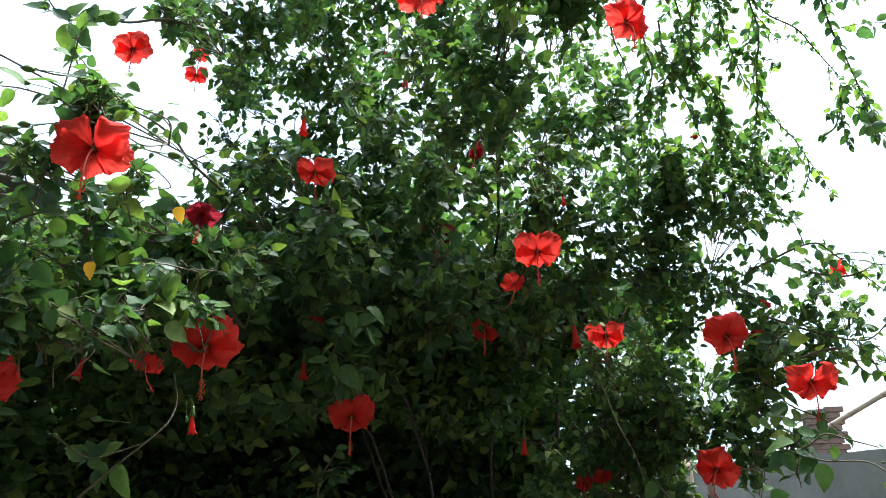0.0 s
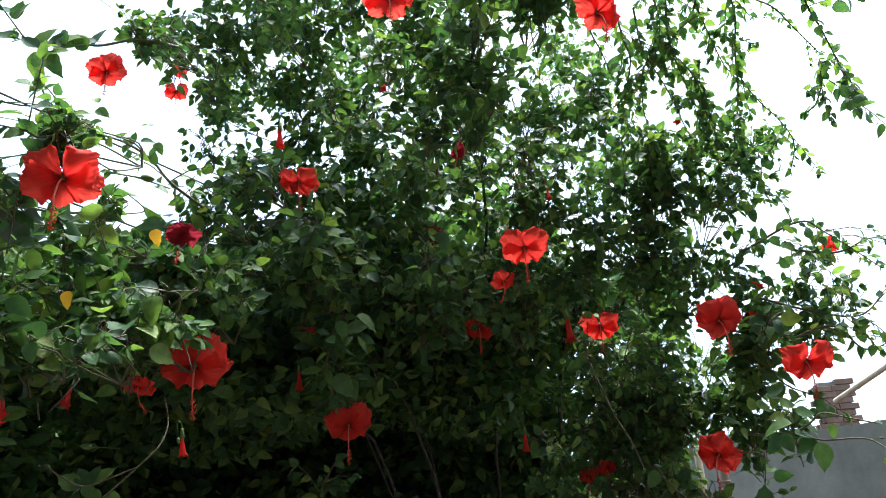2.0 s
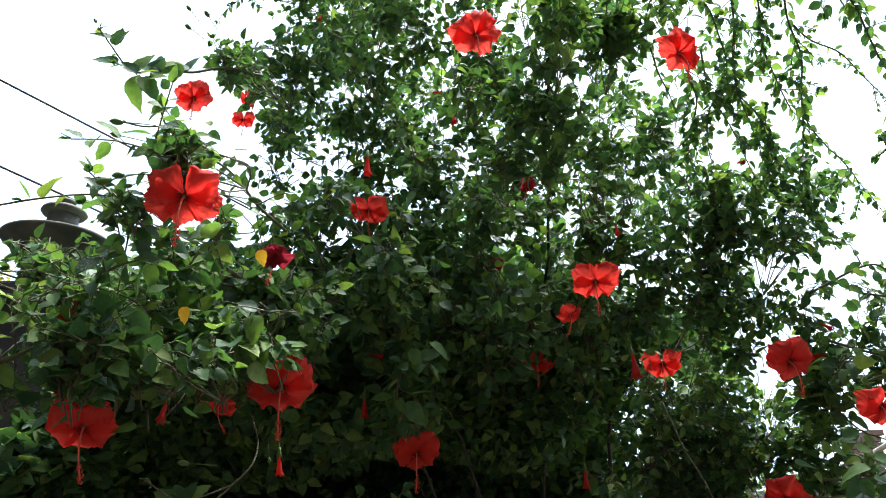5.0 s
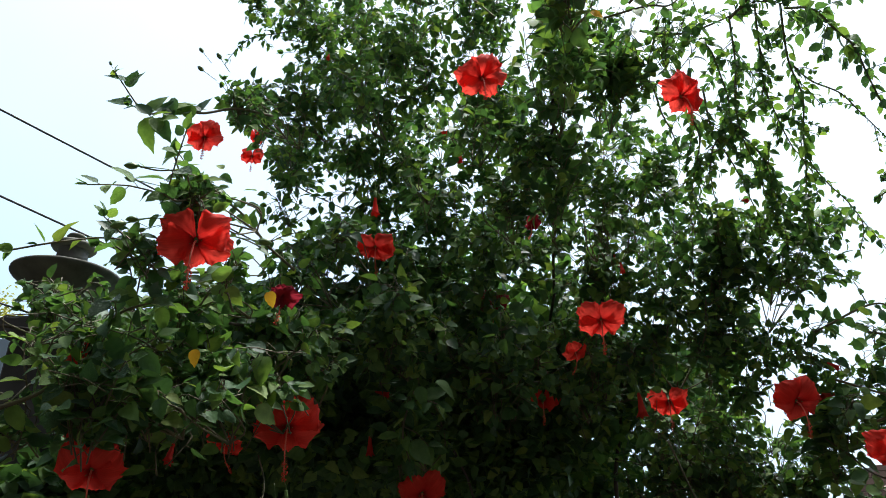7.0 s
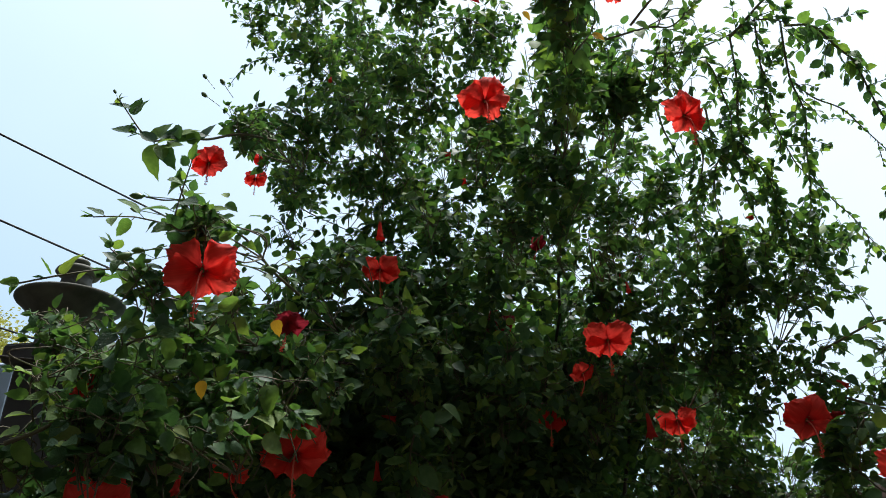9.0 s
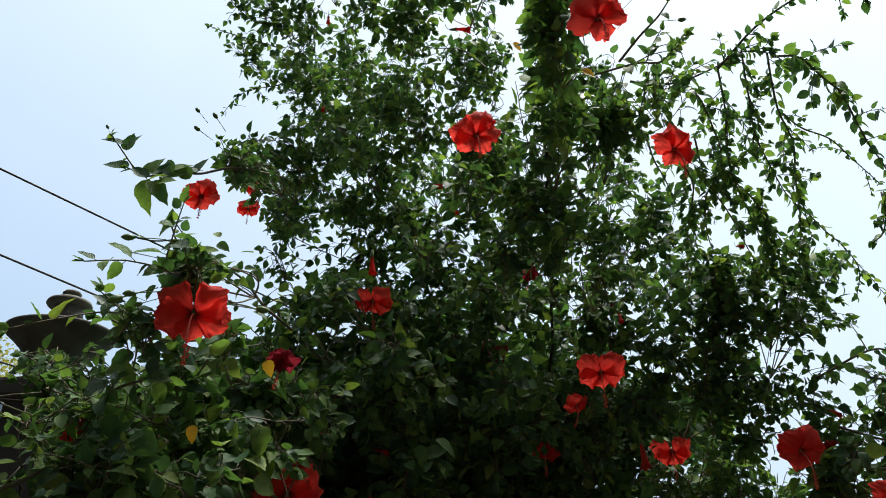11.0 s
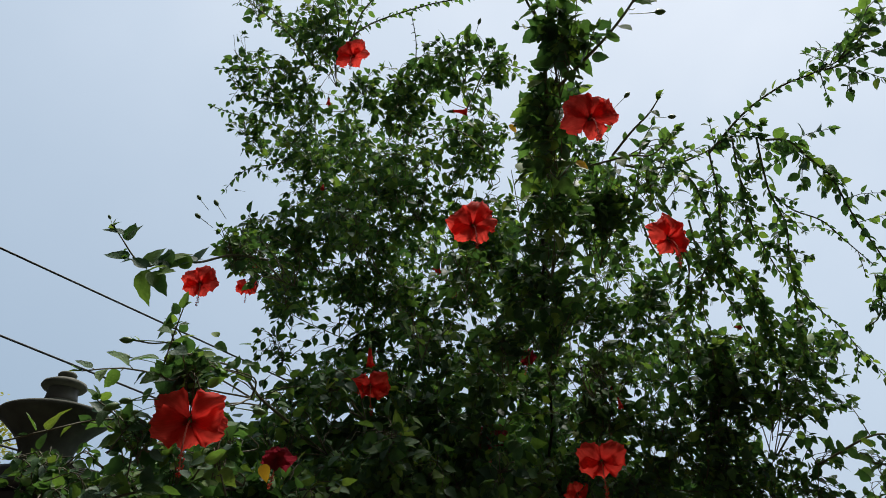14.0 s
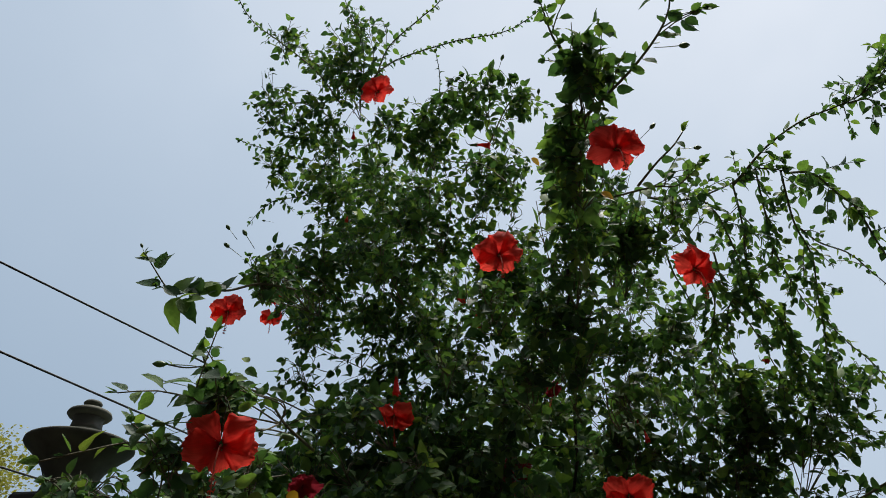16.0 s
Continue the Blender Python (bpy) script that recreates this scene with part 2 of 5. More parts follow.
def tube_into(verts, faces, pts, r0, r1, sides=6):
    """A tapering round stem along pts, closed at its ends."""
    n = len(pts)
    up = Vector((0.31, 0.2, 0.93))
    base = len(verts)
    for k, p in enumerate(pts):
        d = (pts[min(k + 1, n - 1)] - pts[max(k - 1, 0)]).normalized()
        a = d.cross(up)
        if a.length < 1e-3:
            a = d.cross(Vector((1, 0, 0)))
        a.normalize()
        b = d.cross(a)
        r = r0 + (r1 - r0) * k / (n - 1)
        for s in range(sides):
            w = 2 * math.pi * s / sides
            verts.append(p + (a * math.cos(w) + b * math.sin(w)) * r)
    for k in range(n - 1):
        for s in range(sides):
            t = (s + 1) % sides
            faces.append((base + k * sides + s, base + k * sides + t, base + (k + 1) * sides + t, base + (k + 1) * sides + s))
    faces.append(tuple(base + s for s in reversed(range(sides))))
    faces.append(tuple(base + (n - 1) * sides + s for s in range(sides)))


def tube_mesh(name, pts, r0, r1, mat, sides=8):
    v, f = [], []
    tube_into(v, f, pts, r0, r1, sides)
    return mesh_from(name, v, f, mat)


def lathe_mesh(name, profile, mat, sides=40):
    v, f = [], []
    for r, z in profile:
        for s in range(sides):
            w = 2 * math.pi * s / sides
            v.append((r * math.cos(w), r * math.sin(w), z))
    for k in range(len(profile) - 1):
        for s in range(sides):
            t = (s + 1) % sides
            f.append((k * sides + s, k * sides + t, (k + 1) * sides + t, (k + 1) * sides + s))
    f.append(tuple(reversed(range(sides))))
    f.append(tuple((len(profile) - 1) * sides + s for s in range(sides)))
    return mesh_from(name, v, f, mat)


# ---- ground ----
def ground():
    n, size = 60, 400.0
    v, f = [], []
    for j in range(n + 1):
        for i in range(n + 1):
            u, w = i / n * 2 - 1, j / n * 2 - 1
            x, y = size * u * abs(u) ** 1.6, size * w * abs(w) ** 1.6
            v.append((x, y, 0.03 * noise.noise((x * 0.7, y * 0.7, 0))))
    for j in range(n):
        for i in range(n):
            a = j * (n + 1) + i
            f.append((a, a + 1, a + n + 2, a + n + 1))
    tagged(new("ground", mesh_from("ground", v, f, SOIL)), "bare brown soil with thin weeds", "ground", kind="structure")


ground()


# ---- compound wall, brick stub and poles ----
def compound_wall():
    a, b = Vector((1.74, 12.76, 0)), Vector((5.2, 0.1, 0))
    d = (b - a).normalized()
    side = Vector((-d.y, d.x, 0))
    L = (b - a).length
    n, m = 60, 12
    v, f = [], []
    thick = 0.2
    # two faces with a slightly uneven skin, joined over the top
    for k in range(n + 1):
        p = a + d * (L * k / n)
        top = 1.95 + 0.012 * noise.noise((k * 0.6, 0, 0))
        ring = []
        for j in range(m + 1):
            z = top * j / m
            ring.append(p - side * (thick / 2 + 0.006 * noise.noise((k * 0.5, z * 3, 1))) + Vector((0, 0, z - (0.012 if j == m else 0))))
        for j in range(m, -1, -1):
            z = top * j / m
            ring.append(p + side * (thick / 2 + 0.006 * noise.noise((k * 0.5, z * 3, 5))) + Vector((0, 0, z - (0.012 if j == m else 0))))
        v += ring
    w = 2 * (m + 1)
    for k in range(n):
        for j in range(w - 1):
            f.append((k * w + j, k * w + j + 1, (k + 1) * w + j + 1, (k + 1) * w + j))
    f += [tuple(range(w)), tuple(n * w + j for j in reversed(range(w)))]
    tagged(new("wall_compound", mesh_from("wall_compound", v, f, CONCRETE, False)), "grey cement-rendered boundary wall", "wall", kind="structure")


compound_wall()


def brick_stub():
    """The unfinished brick pillar that stands behind the wall."""
    base = new("brick_pillar")
    base.location = (5.00, 9.53, 0)
    base.rotation_euler = (0, 0, radians(-14))
    tagged(base, "unfinished raw brick pillar behind the wall", "pillar")
    bm = bmesh.new()
    box_bm(bm, (-0.17, -0.14, 0), (0.17, 0.14, 2.70))
    part("mortar", from_bm("mortar", bm, CONCRETE), base, "grey mortar core")
    bm = bmesh.new()
    box_bm(bm, (-0.112, -0.055, 0), (0.112, 0.055, 0.07), 0.004)
    me = from_bm("brick", bm, BRICK)
    r = random.Random(3)
    for row in range(14):
        z = 1.62 + row * 0.08
        for k in range(2):
            if row == 13 and k == 0:
                continue
            x = -0.115 + k * 0.23 + (0.025 if row % 2 else -0.025)
            for y in (-0.1, 0.1):
                p = part("brick", me, base)
                p.location = (x + r.uniform(-0.004, 0.004), y + r.uniform(-0.006, 0.006), z)


brick_stub()


def pole(name, a, b, r, label, mat):
    a, b = Vector(a), Vector(b)
    pts = [a.lerp(b, k / 24) for k in range(25)]
    v, f = [], []
    tube_into(v, f, pts, r, r * 0.85, 10)
    for k in range(4, 24, 5):
        tube_into(v, f, [pts[k] - (b - a).normalized() * 0.006, pts[k] + (b - a).normalized() * 0.006], r * 1.12, r * 1.12, 10)
    tagged(new(name, mesh_from(name, v, f, mat)), label, "pole")


pole("bamboo_pole", (1.032, 3.093, 0.000), (1.130, 3.430, 1.732), 0.018, "upright dry bamboo pole beside the shrub", BAMBOO)
pole("wooden_post", (1.810, 5.000, 0.000), (1.780, 5.000, 1.940), 0.032, "short brown wooden post before the boundary wall", WOOD)
pole("leaning_pole", (2.51, 4.75, 1.99), (2.62, 3.16, 2.33), 0.017, "long bamboo pole leaning on the boundary wall", BAMBOO)
pole("prop_pole", (2.64, 3.18, 0.00), (2.62, 3.16, 2.31), 0.02, "upright bamboo prop under the leaning pole", BAMBOO)


def unseen_back_wall():
    """An added wall, never in view, that blocks sky light behind the camera."""
    bm = bmesh.new()
    box_bm(bm, (-7.0, -1.7, 0), (7.0, -1.4, 11.0), 0.01)
    tagged(new("wall_unseen_back", from_bm("wall_unseen_back", bm, DARK_CEMENT)), "added unseen dark wall that blocks light from behind", "wall", kind="structure")


unseen_back_wall()


def unseen_side_walls():
    """Two added walls outside the view that cut sky light from both sides."""
    for name, x, y, top in (("wall_unseen_west", -3.3, 2.6, 4.6), ("wall_unseen_east", 5.4, 1.8, 6.5)):
        bm = bmesh.new()
        box_bm(bm, (x, -1.40, 0), (x + 0.25, y, top), 0.01)
        tagged(new(name, from_bm(name, bm, DARK_CEMENT)), "added unseen dark wall that blocks light from the side", "wall", kind="structure")


unseen_side_walls()


# ---- lantern, blue wall and cables ----
def gate_lantern():
    lamp = new("gate_lantern")
    lamp.location = (-1.36, 2.0, 2.23)
    tagged(lamp, "dark weathered bowl-shaped lantern with a knobbed lid on a gate pillar", "lantern")
    part("bowl", lathe_mesh("bowl", [(0.090, 0.0), (0.080, 0.02), (0.074, 0.04), (0.077, 0.07), (0.092, 0.10), (0.114, 0.125), (0.138, 0.148), (0.156, 0.163), (0.161, 0.170), (0.160, 0.177), (0.154, 0.180)], TANK, 48), lamp)
    part("lid", lathe_mesh("lid", [(0.153, 0.178), (0.140, 0.183), (0.112, 0.190), (0.082, 0.200), (0.060, 0.212), (0.050, 0.222)], TANK, 48), lamp)
    part("neck", lathe_mesh("neck", [(0.052, 0.216), (0.047, 0.235), (0.044, 0.258), (0.048, 0.268)], TANK_LID, 32), lamp, "dusty grey neck")
    cap = part("cap", lathe_mesh("cap", [(0.046, 0.264), (0.062, 0.266), (0.068, 0.274), (0.064, 0.284), (0.046, 0.293), (0.022, 0.298)], TANK, 32), lamp)
    part("finial", lathe_mesh("finial", [(0.014, 0.296), (0.015, 0.303), (0.026, 0.306), (0.029, 0.314), (0.024, 0.321), (0.008, 0.324)], TANK, 24), cap)
    pillar = new("gate_pillar")
    pillar.location = (-1.32, 2.0, -0.12)
    tagged(pillar, "dark cement gate pillar", "pillar")
    bm = bmesh.new()
    box_bm(bm, (-0.105, -0.105, 0), (0.105, 0.105, 2.29), 0.012)
    part("shaft", from_bm("shaft", bm, DARK_CEMENT), pillar)
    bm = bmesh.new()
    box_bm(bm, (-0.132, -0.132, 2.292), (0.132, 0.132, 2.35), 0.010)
    part("coping", from_bm("coping", bm, DARK_CEMENT), pillar)


gate_lantern()


def blue_wall():
    bm = bmesh.new()
    box_bm(bm, (-6.5, 3.0, 0), (-2.21, 3.2, 2.56), 0.012)
    tagged(new("wall_blue", from_bm("wall_blue", bm, BLUE_WALL)), "pale blue painted plaster wall", "wall", kind="structure")


blue_wall()


def cable(a, b, sag, r=0.0055):
    a, b = Vector(a), Vector(b)
    pts = []
    for k in range(41):
        t = k / 40
        p = a.lerp(b, t)
        p.z -= sag * 4 * t * (1 - t)
        pts.append(p)
    tagged(new("power_cable", tube_mesh("power_cable", pts, r, r, CABLE, 8)), "thin black overhead power cable", "cable", group="overhead cables")


cable((-4.26, -3.01, 3.004), (1.79, 8.50, 3.004), 0.004, 0.0042)
cable((-4.03, -3.25, 2.754), (1.17, 8.67, 2.754), 0.004, 0.0042)
cable((-2.56, 0.67, 2.482), (-0.50, 5.37, 2.482), 0.02, 0.0039)


def far_tree():
    tree = new("tree")
    tree.location = (-14.04, 16.15, -0.02)
    tagged(tree, "distant yellow-green tree beyond the houses", "tree")
    r = random.Random(8)
    part("trunk", tube_mesh("trunk", spline([(0, 0, 0), (0.1, 0, 2.5), (0.3, 0.1, 5.0), (0.4, 0, 7.0)], 16), 0.22, 0.06, BARK, 10), tree)
    v, f = [], []
    tv, tf = np.array([(0, 0, 0), (-0.4, 0.5, 0.1), (0, 0.5, 0), (0.4, 0.5, 0.1), (0, 1, 0)]), [(0, 2, 1), (0, 3, 2), (1, 2, 4), (2, 3, 4)]
    limb_v, limb_f = [], []
    for _ in range(26):
        w, h = r.uniform(0, 6.28), r.uniform(4.6, 8.0)
        c = Vector((1.9 * math.cos(w) * r.random() ** 0.5 + 0.3, 1.9 * math.sin(w) * r.random() ** 0.5, h))
        tube_into(limb_v, limb_f, spline([(0.3, 0.1, h - 1.6), ((c.x + 0.3) / 2, c.y / 2, h - 0.7), c], 6), 0.04, 0.012, 5)
        for _ in range(620):
            p = c + Vector((r.gauss(0, 0.42), r.gauss(0, 0.42), r.gauss(0, 0.3)))
            q = Euler((r.uniform(-1, 1), r.uniform(-1, 1), r.uniform(0, 6.28))).to_matrix()
            s, n = r.uniform(0.07, 0.13), len(v)
            v += [p + q @ (Vector(t) * s) for t in tv]
            f += [tuple(n + i for i in face) for face in tf]
    part("limbs", mesh_from("limbs", limb_v, limb_f, BARK), tree)
    tagged(part("crown", mesh_from("crown", v, f, FAR_LEAF, False), tree), kind="stuff")


far_tree()

# ---- hibiscus shrub ----
rng = random.Random(11)
shrub = new("hibiscus_shrub")
shrub.location = (0.15, 2.15, 0.0)
tagged(shrub, "tall leafy hibiscus shrub covered in red flowers", "shrub")
bpy.context.view_layer.update()
OFFSET = Vector(shrub.location)

LEAVES = []      # base, way, normal, size, curl, twist
INNER = []       # the same for the leaves deep inside
BLOOMS = []      # middle, facing and size of each open flower
STALKS = ([], [])


def leaf_template():
    ys = [0.0, 0.07, 0.19, 0.33, 0.48, 0.63, 0.77, 0.89, 1.0]
    ws = [0.0, 0.17, 0.30, 0.325, 0.325, 0.25, 0.19, 0.085, 0.0]
    v = [(0, 0, 0)]
    for k in range(1, 8):
        w = ws[k]
        v += [(-w, ys[k] - 0.03 * (k % 2), 0.30 * w), (0, ys[k], 0), (w, ys[k] - 0.03 * (k % 2), 0.30 * w)]
    v.append((0, 1, 0))
    f = [(0, 2, 1), (0, 3, 2)]
    for k in range(6):
        a = 1 + 3 * k
        f += [(a, a + 1, a + 4, a + 3), (a + 1, a + 2, a + 5, a + 4)]
    e = 1 + 3 * 6
    f += [(e, e + 1, e + 3), (e + 1, e + 2, e + 3)]
    return np.array(v, float), f


def plain_leaf_template():
    """The plainer blade of the crowded leaves inside, folded along its midrib."""
    v = [(0, 0, 0), (-0.31, 0.3, 0.09), (0, 0.34, 0), (0.31, 0.3, 0.09), (-0.22, 0.66, 0.06), (0, 0.68, 0), (0.22, 0.66, 0.06), (0, 1, 0)]
    f = [(0, 2, 1), (0, 3, 2), (1, 2, 5, 4), (2, 3, 6, 5), (4, 5, 7), (5, 6, 7)]
    return np.array(v, float), f


def put_leaf(base, way, size, up=None, into=None):
    """A leaf from base along way, faced up and to the camera's side."""
    way = way.normalized()
    if up is None:
        out = Vector((base.x - OFFSET.x, base.y - OFFSET.y - 0.9, 0)).normalized()
        low = max(0.0, min(1.0, (2.5 - base.z) / 0.4))
        n = out * (0.35 + 0.5 * low) + Vector((rng.gauss(0, 0.7), rng.gauss(0, 0.7), 0.75 + rng.gauss(0, 0.45)))
    else:
        n = up
    n = n - way * n.dot(way)
    if n.length < 1e-3:
        n = way.orthogonal()
    (LEAVES if into is None else into).append((base.copy(), way, n.normalized(), size, rng.uniform(-0.55, 0.12), rng.uniform(-0.25, 0.25)))


def leafy(pts, size, gap, start=0.0, tuft=True, droop=0.25, fan=0.9, stalk_by=1.0):
    """Sets alternate leaves along a twig, with their stalks."""
    total = sum((pts[k + 1] - pts[k]).length for k in range(len(pts) - 1))
    at, turn = total * start, rng.uniform(0, 6.28)
    run, k = 0.0, 0
    while at < total and k < len(pts) - 1:
        step = (pts[k + 1] - pts[k]).length
        if run + step < at:
            run, k = run + step, k + 1
            continue
        p = pts[k].lerp(pts[k + 1], (at - run) / max(step, 1e-6))
        d = (pts[k + 1] - pts[k]).normalized()
        turn += 2.4 + rng.uniform(-0.3, 0.3)
        side = d.orthogonal().normalized()
        side.rotate(Matrix.Rotation(turn, 3, d))
        way = side * fan + d * 0.55 + Vector((0, 0, -droop + rng.uniform(-0.25, 0.25)))
        s = size * rng.uniform(0.55, 1.2) * (1.0 - 0.35 * at / total)
        stalk = way.normalized() * s * rng.uniform(0.22, 0.5) * stalk_by
        tube_into(*STALKS, [p, p + stalk], 0.0009, 0.0007, 3)
        put_leaf(p + stalk, way + Vector((0, 0, -0.15)), s)
        at += gap * rng.uniform(0.7, 1.3)
    if tuft:
        d = (pts[-1] - pts[-2]).normalized()
        for _ in range(rng.randint(2, 4)):
            way = d + Vector((rng.gauss(0, 0.5), rng.gauss(0, 0.5), rng.gauss(0, 0.4)))
            put_leaf(pts[-1], way, size * rng.uniform(0.35, 0.7))


def clump(centre, radii, twigs, size, foot=None, gap=0.024, holes=0.0):
    """A mass of leafy twigs that spring from a few limbs inside an oval space."""
    c, r = Vector(centre), Vector(radii)
    foot = Vector(foot) if foot else c + Vector((0.3 * (0.15 - c.x) * 0.4, 0.1, -r.z * 0.95))
    if twigs < 20:
        foot = c + Vector((0.0, 0.03, -r.z * 0.5))
    limbs = []
    for k in range(5):
        w = 6.28 * k / 5 + rng.uniform(-0.5, 0.5)
        end = c + Vector((r.x * 0.75 * math.cos(w), r.y * 0.7 * math.sin(w), r.z * rng.uniform(0.1, 0.8)))
        mid = foot.lerp(end, 0.5) + Vector((rng.gauss(0, 0.03), rng.gauss(0, 0.03), rng.gauss(0, 0.02)))
        pts = spline([foot, mid, end], 8)
        tube_into(*STALKS, pts, 0.0012 if twigs < 20 else 0.0018, 0.0009, 5)
        limbs.append(pts)
    made = 0
    for _ in range(twigs * 4):
        if made >= twigs:
            break
        q = Vector((rng.gauss(0, 1), rng.gauss(0, 1), rng.gauss(0, 1))).normalized() * rng.random() ** 0.42
        end = c + Vector((q.x * r.x, q.y * r.y, q.z * r.z))
        if holes and noise.noise(end * 8.5 + Vector((3.1, 0.4, 7.7))) < holes - 0.5:
            continue
        made += 1
        root = min((p for limb in limbs for p in limb), key=lambda p: (p - end).length + 0.5 * max(0.0, p.z - end.z))
        if (root - end).length > 0.20:
            root = end + (root - end).normalized() * 0.20
        if (root - end).length < 0.05:
            root = end - Vector((q.x, q.y, abs(q.z) + 0.3)).normalized() * 0.07
        mid = root.lerp(end, 0.55) + Vector((rng.gauss(0, 0.012), rng.gauss(0, 0.012), 0.018 + rng.gauss(0, 0.01)))
        pts = spline([root, mid, end], 5)
        tube_into(*STALKS, pts, 0.0013, 0.0008, 4)
        leafy(pts, size, gap, 0.12)


def shade_mass(centre, radii, count, size):
    """Crowded leaves inside and behind the shrub, added to keep its hollow dark."""
    c, r = Vector(centre), Vector(radii)
    for _ in range(count):
        q = Vector((rng.gauss(0, 1), rng.gauss(0, 1), rng.gauss(0, 1))).normalized() * rng.random() ** 0.36
        p = c + Vector((q.x * r.x, q.y * r.y, q.z * r.z))
        p.z += 0.16 * noise.noise(p * 2.3)
        put_leaf(p, Vector((rng.gauss(0, 1), rng.gauss(0, 1), rng.gauss(-0.4, 0.5))), size * rng.uniform(0.7, 1.25), Vector((rng.gauss(0, 1), rng.gauss(0, 1), rng.gauss(0.4, 0.8))), INNER)


def whip(points, size=0.036, gap=0.02, r0=0.004, start=0.05, side_twigs=0, name="branch"):
    """One long slender branch, leafy along its length, as a part of its own."""
    pts = spline(points, max(8, 5 * len(points)))
    part(name, tube_mesh(name, [p - OFFSET for p in pts], r0, 0.0014, TWIG, 6), shrub)
    leafy(pts, size, gap, start, fan=0.75, stalk_by=0.45)
    for _ in range(side_twigs):
        k = rng.randint(1, len(pts) - 2)
        d = (pts[k + 1] - pts[k]).normalized()
        way = d * 0.6 + Vector((rng.gauss(0, 0.6), rng.gauss(0, 0.6), rng.gauss(0, 0.5)))
        end = pts[k] + way.normalized() * rng.uniform(0.05, 0.13)
        tw = spline([pts[k], pts[k].lerp(end, 0.5) + Vector((0, 0, 0.008)), end], 4)
        tube_into(*STALKS, tw, 0.0016, 0.001, 4)
        leafy(tw, size, gap, 0.2, stalk_by=0.5)
    return pts


def stem(points, r0, r1):
    pts = spline(points, 6 * len(points))
    for k in range(1, len(pts) - 1):
        pts[k] = pts[k] + Vector((rng.gauss(0, 0.006), rng.gauss(0, 0.006), 0))
    part("stem", tube_mesh("stem", [p - OFFSET for p in pts], r0, r1, BARK, 9), shrub, "grey-brown woody stem")


# ---- flowers ----
def petal_mesh(seed, mat):
    """A broad fan on a narrow claw, crinkled, with a frilled and notched rim."""
    r = random.Random(seed)
    nu, nv = 28, 18
    L = 0.064 * r.uniform(0.94, 1.06)
    ph = [r.uniform(0, 6.28) for _ in range(7)]
    lean = r.uniform(-0.006, 0.006)
    v, f = [], []
    for i in range(nv + 1):
        t = i / nv
        half = 0.0040 + 0.0345 * (math.sin(min(1.0, t / 0.70) ** 1.15 * math.pi * 0.5)) ** 1.1
        # the claw rises out of the throat, the blade bends outwards and back
        out = L * (0.12 * t + 0.88 * t ** 1.15)
        rise = 0.024 * math.sin(t * 2.3) - 0.020 * t * t
        for j in range(nu + 1):
            s = j / nu * 2 - 1
            side = abs(s) ** 3 * min(1.0, t * 1.6)
            rim = max(0.0, (t - 0.62) / 0.38) ** 1.6
            edge = max(side, rim)
            frill = 0.0034 * edge * math.sin(9.5 * s + 7 * t + ph[0]) + 0.0022 * edge * math.sin(21 * s - 16 * t + ph[1])
            wave = 0.0042 * t * t * math.sin(3.6 * s + ph[2]) + 0.0006 * t * math.sin(16 * s + ph[3])
            notch = 0.0034 * rim * math.sin(5.2 * s + ph[4]) + 0.0016 * rim * math.sin(15 * s + ph[5]) + 0.0011 * rim * math.sin(33 * s + ph[6])
            ragged = 0.0016 * side * math.sin(26 * t + ph[5] + 2 * s)
            x = s * half * (1 - 0.16 * rim) + ragged + lean * t * t
            y = out - 0.026 * rim * abs(s) ** 2.2 - 0.005 * t * s * s + notch
            v.append((x, y, rise + frill + wave + 0.002 * s * s * t + 0.003 * s * t))
    for i in range(nv):
        for j in range(nu):
            a = i * (nu + 1) + j
            f.append((a, a + 1, a + nu + 2, a + nu + 1))
    return mesh_from("petal", v, f, mat)


def column_mesh():
    """The long stamen tube, bent down at its end, with its filaments."""
    r = random.Random(5)
    v, f = [], []
    pts = spline([(0, 0, 0.0), (0, -0.008, 0.022), (0, -0.034, 0.045), (0, -0.076, 0.058)], 14)
    tube_into(v, f, pts, 0.0019, 0.0013, 7)
    for _ in range(26):
        k = r.randint(10, 14)
        p = pts[k]
        d = Vector((r.gauss(0, 1), r.gauss(0, 1), r.gauss(0.2, 0.6))).normalized()
        tube_into(v, f, [p, p + d * 0.0058], 0.0003, 0.0003, 3)
    return mesh_from("stamen_column", v, f, COLUMN), pts


def anther_mesh(pts):
    r = random.Random(6)
    bm = bmesh.new()
    for _ in range(34):
        p = pts[r.choice((11, 12, 13, 13, 14, 14))]
        d = Vector((r.gauss(0, 1), r.gauss(0, 1), r.gauss(0.2, 0.6))).normalized()
        bmesh.ops.create_icosphere(bm, subdivisions=1, radius=0.0016, matrix=Matrix.Translation(p + d * 0.006))
    tip = pts[-1] + (pts[-1] - pts[-2]).normalized() * 0.005
    for k in range(5):
        w = 6.28 * k / 5
        bmesh.ops.create_icosphere(bm, subdivisions=1, radius=0.0016, matrix=Matrix.Translation(tip + Vector((0.0035 * math.cos(w), 0.0035 * math.sin(w), 0.001))))
    return from_bm("pollen_head", bm, POLLEN, True)


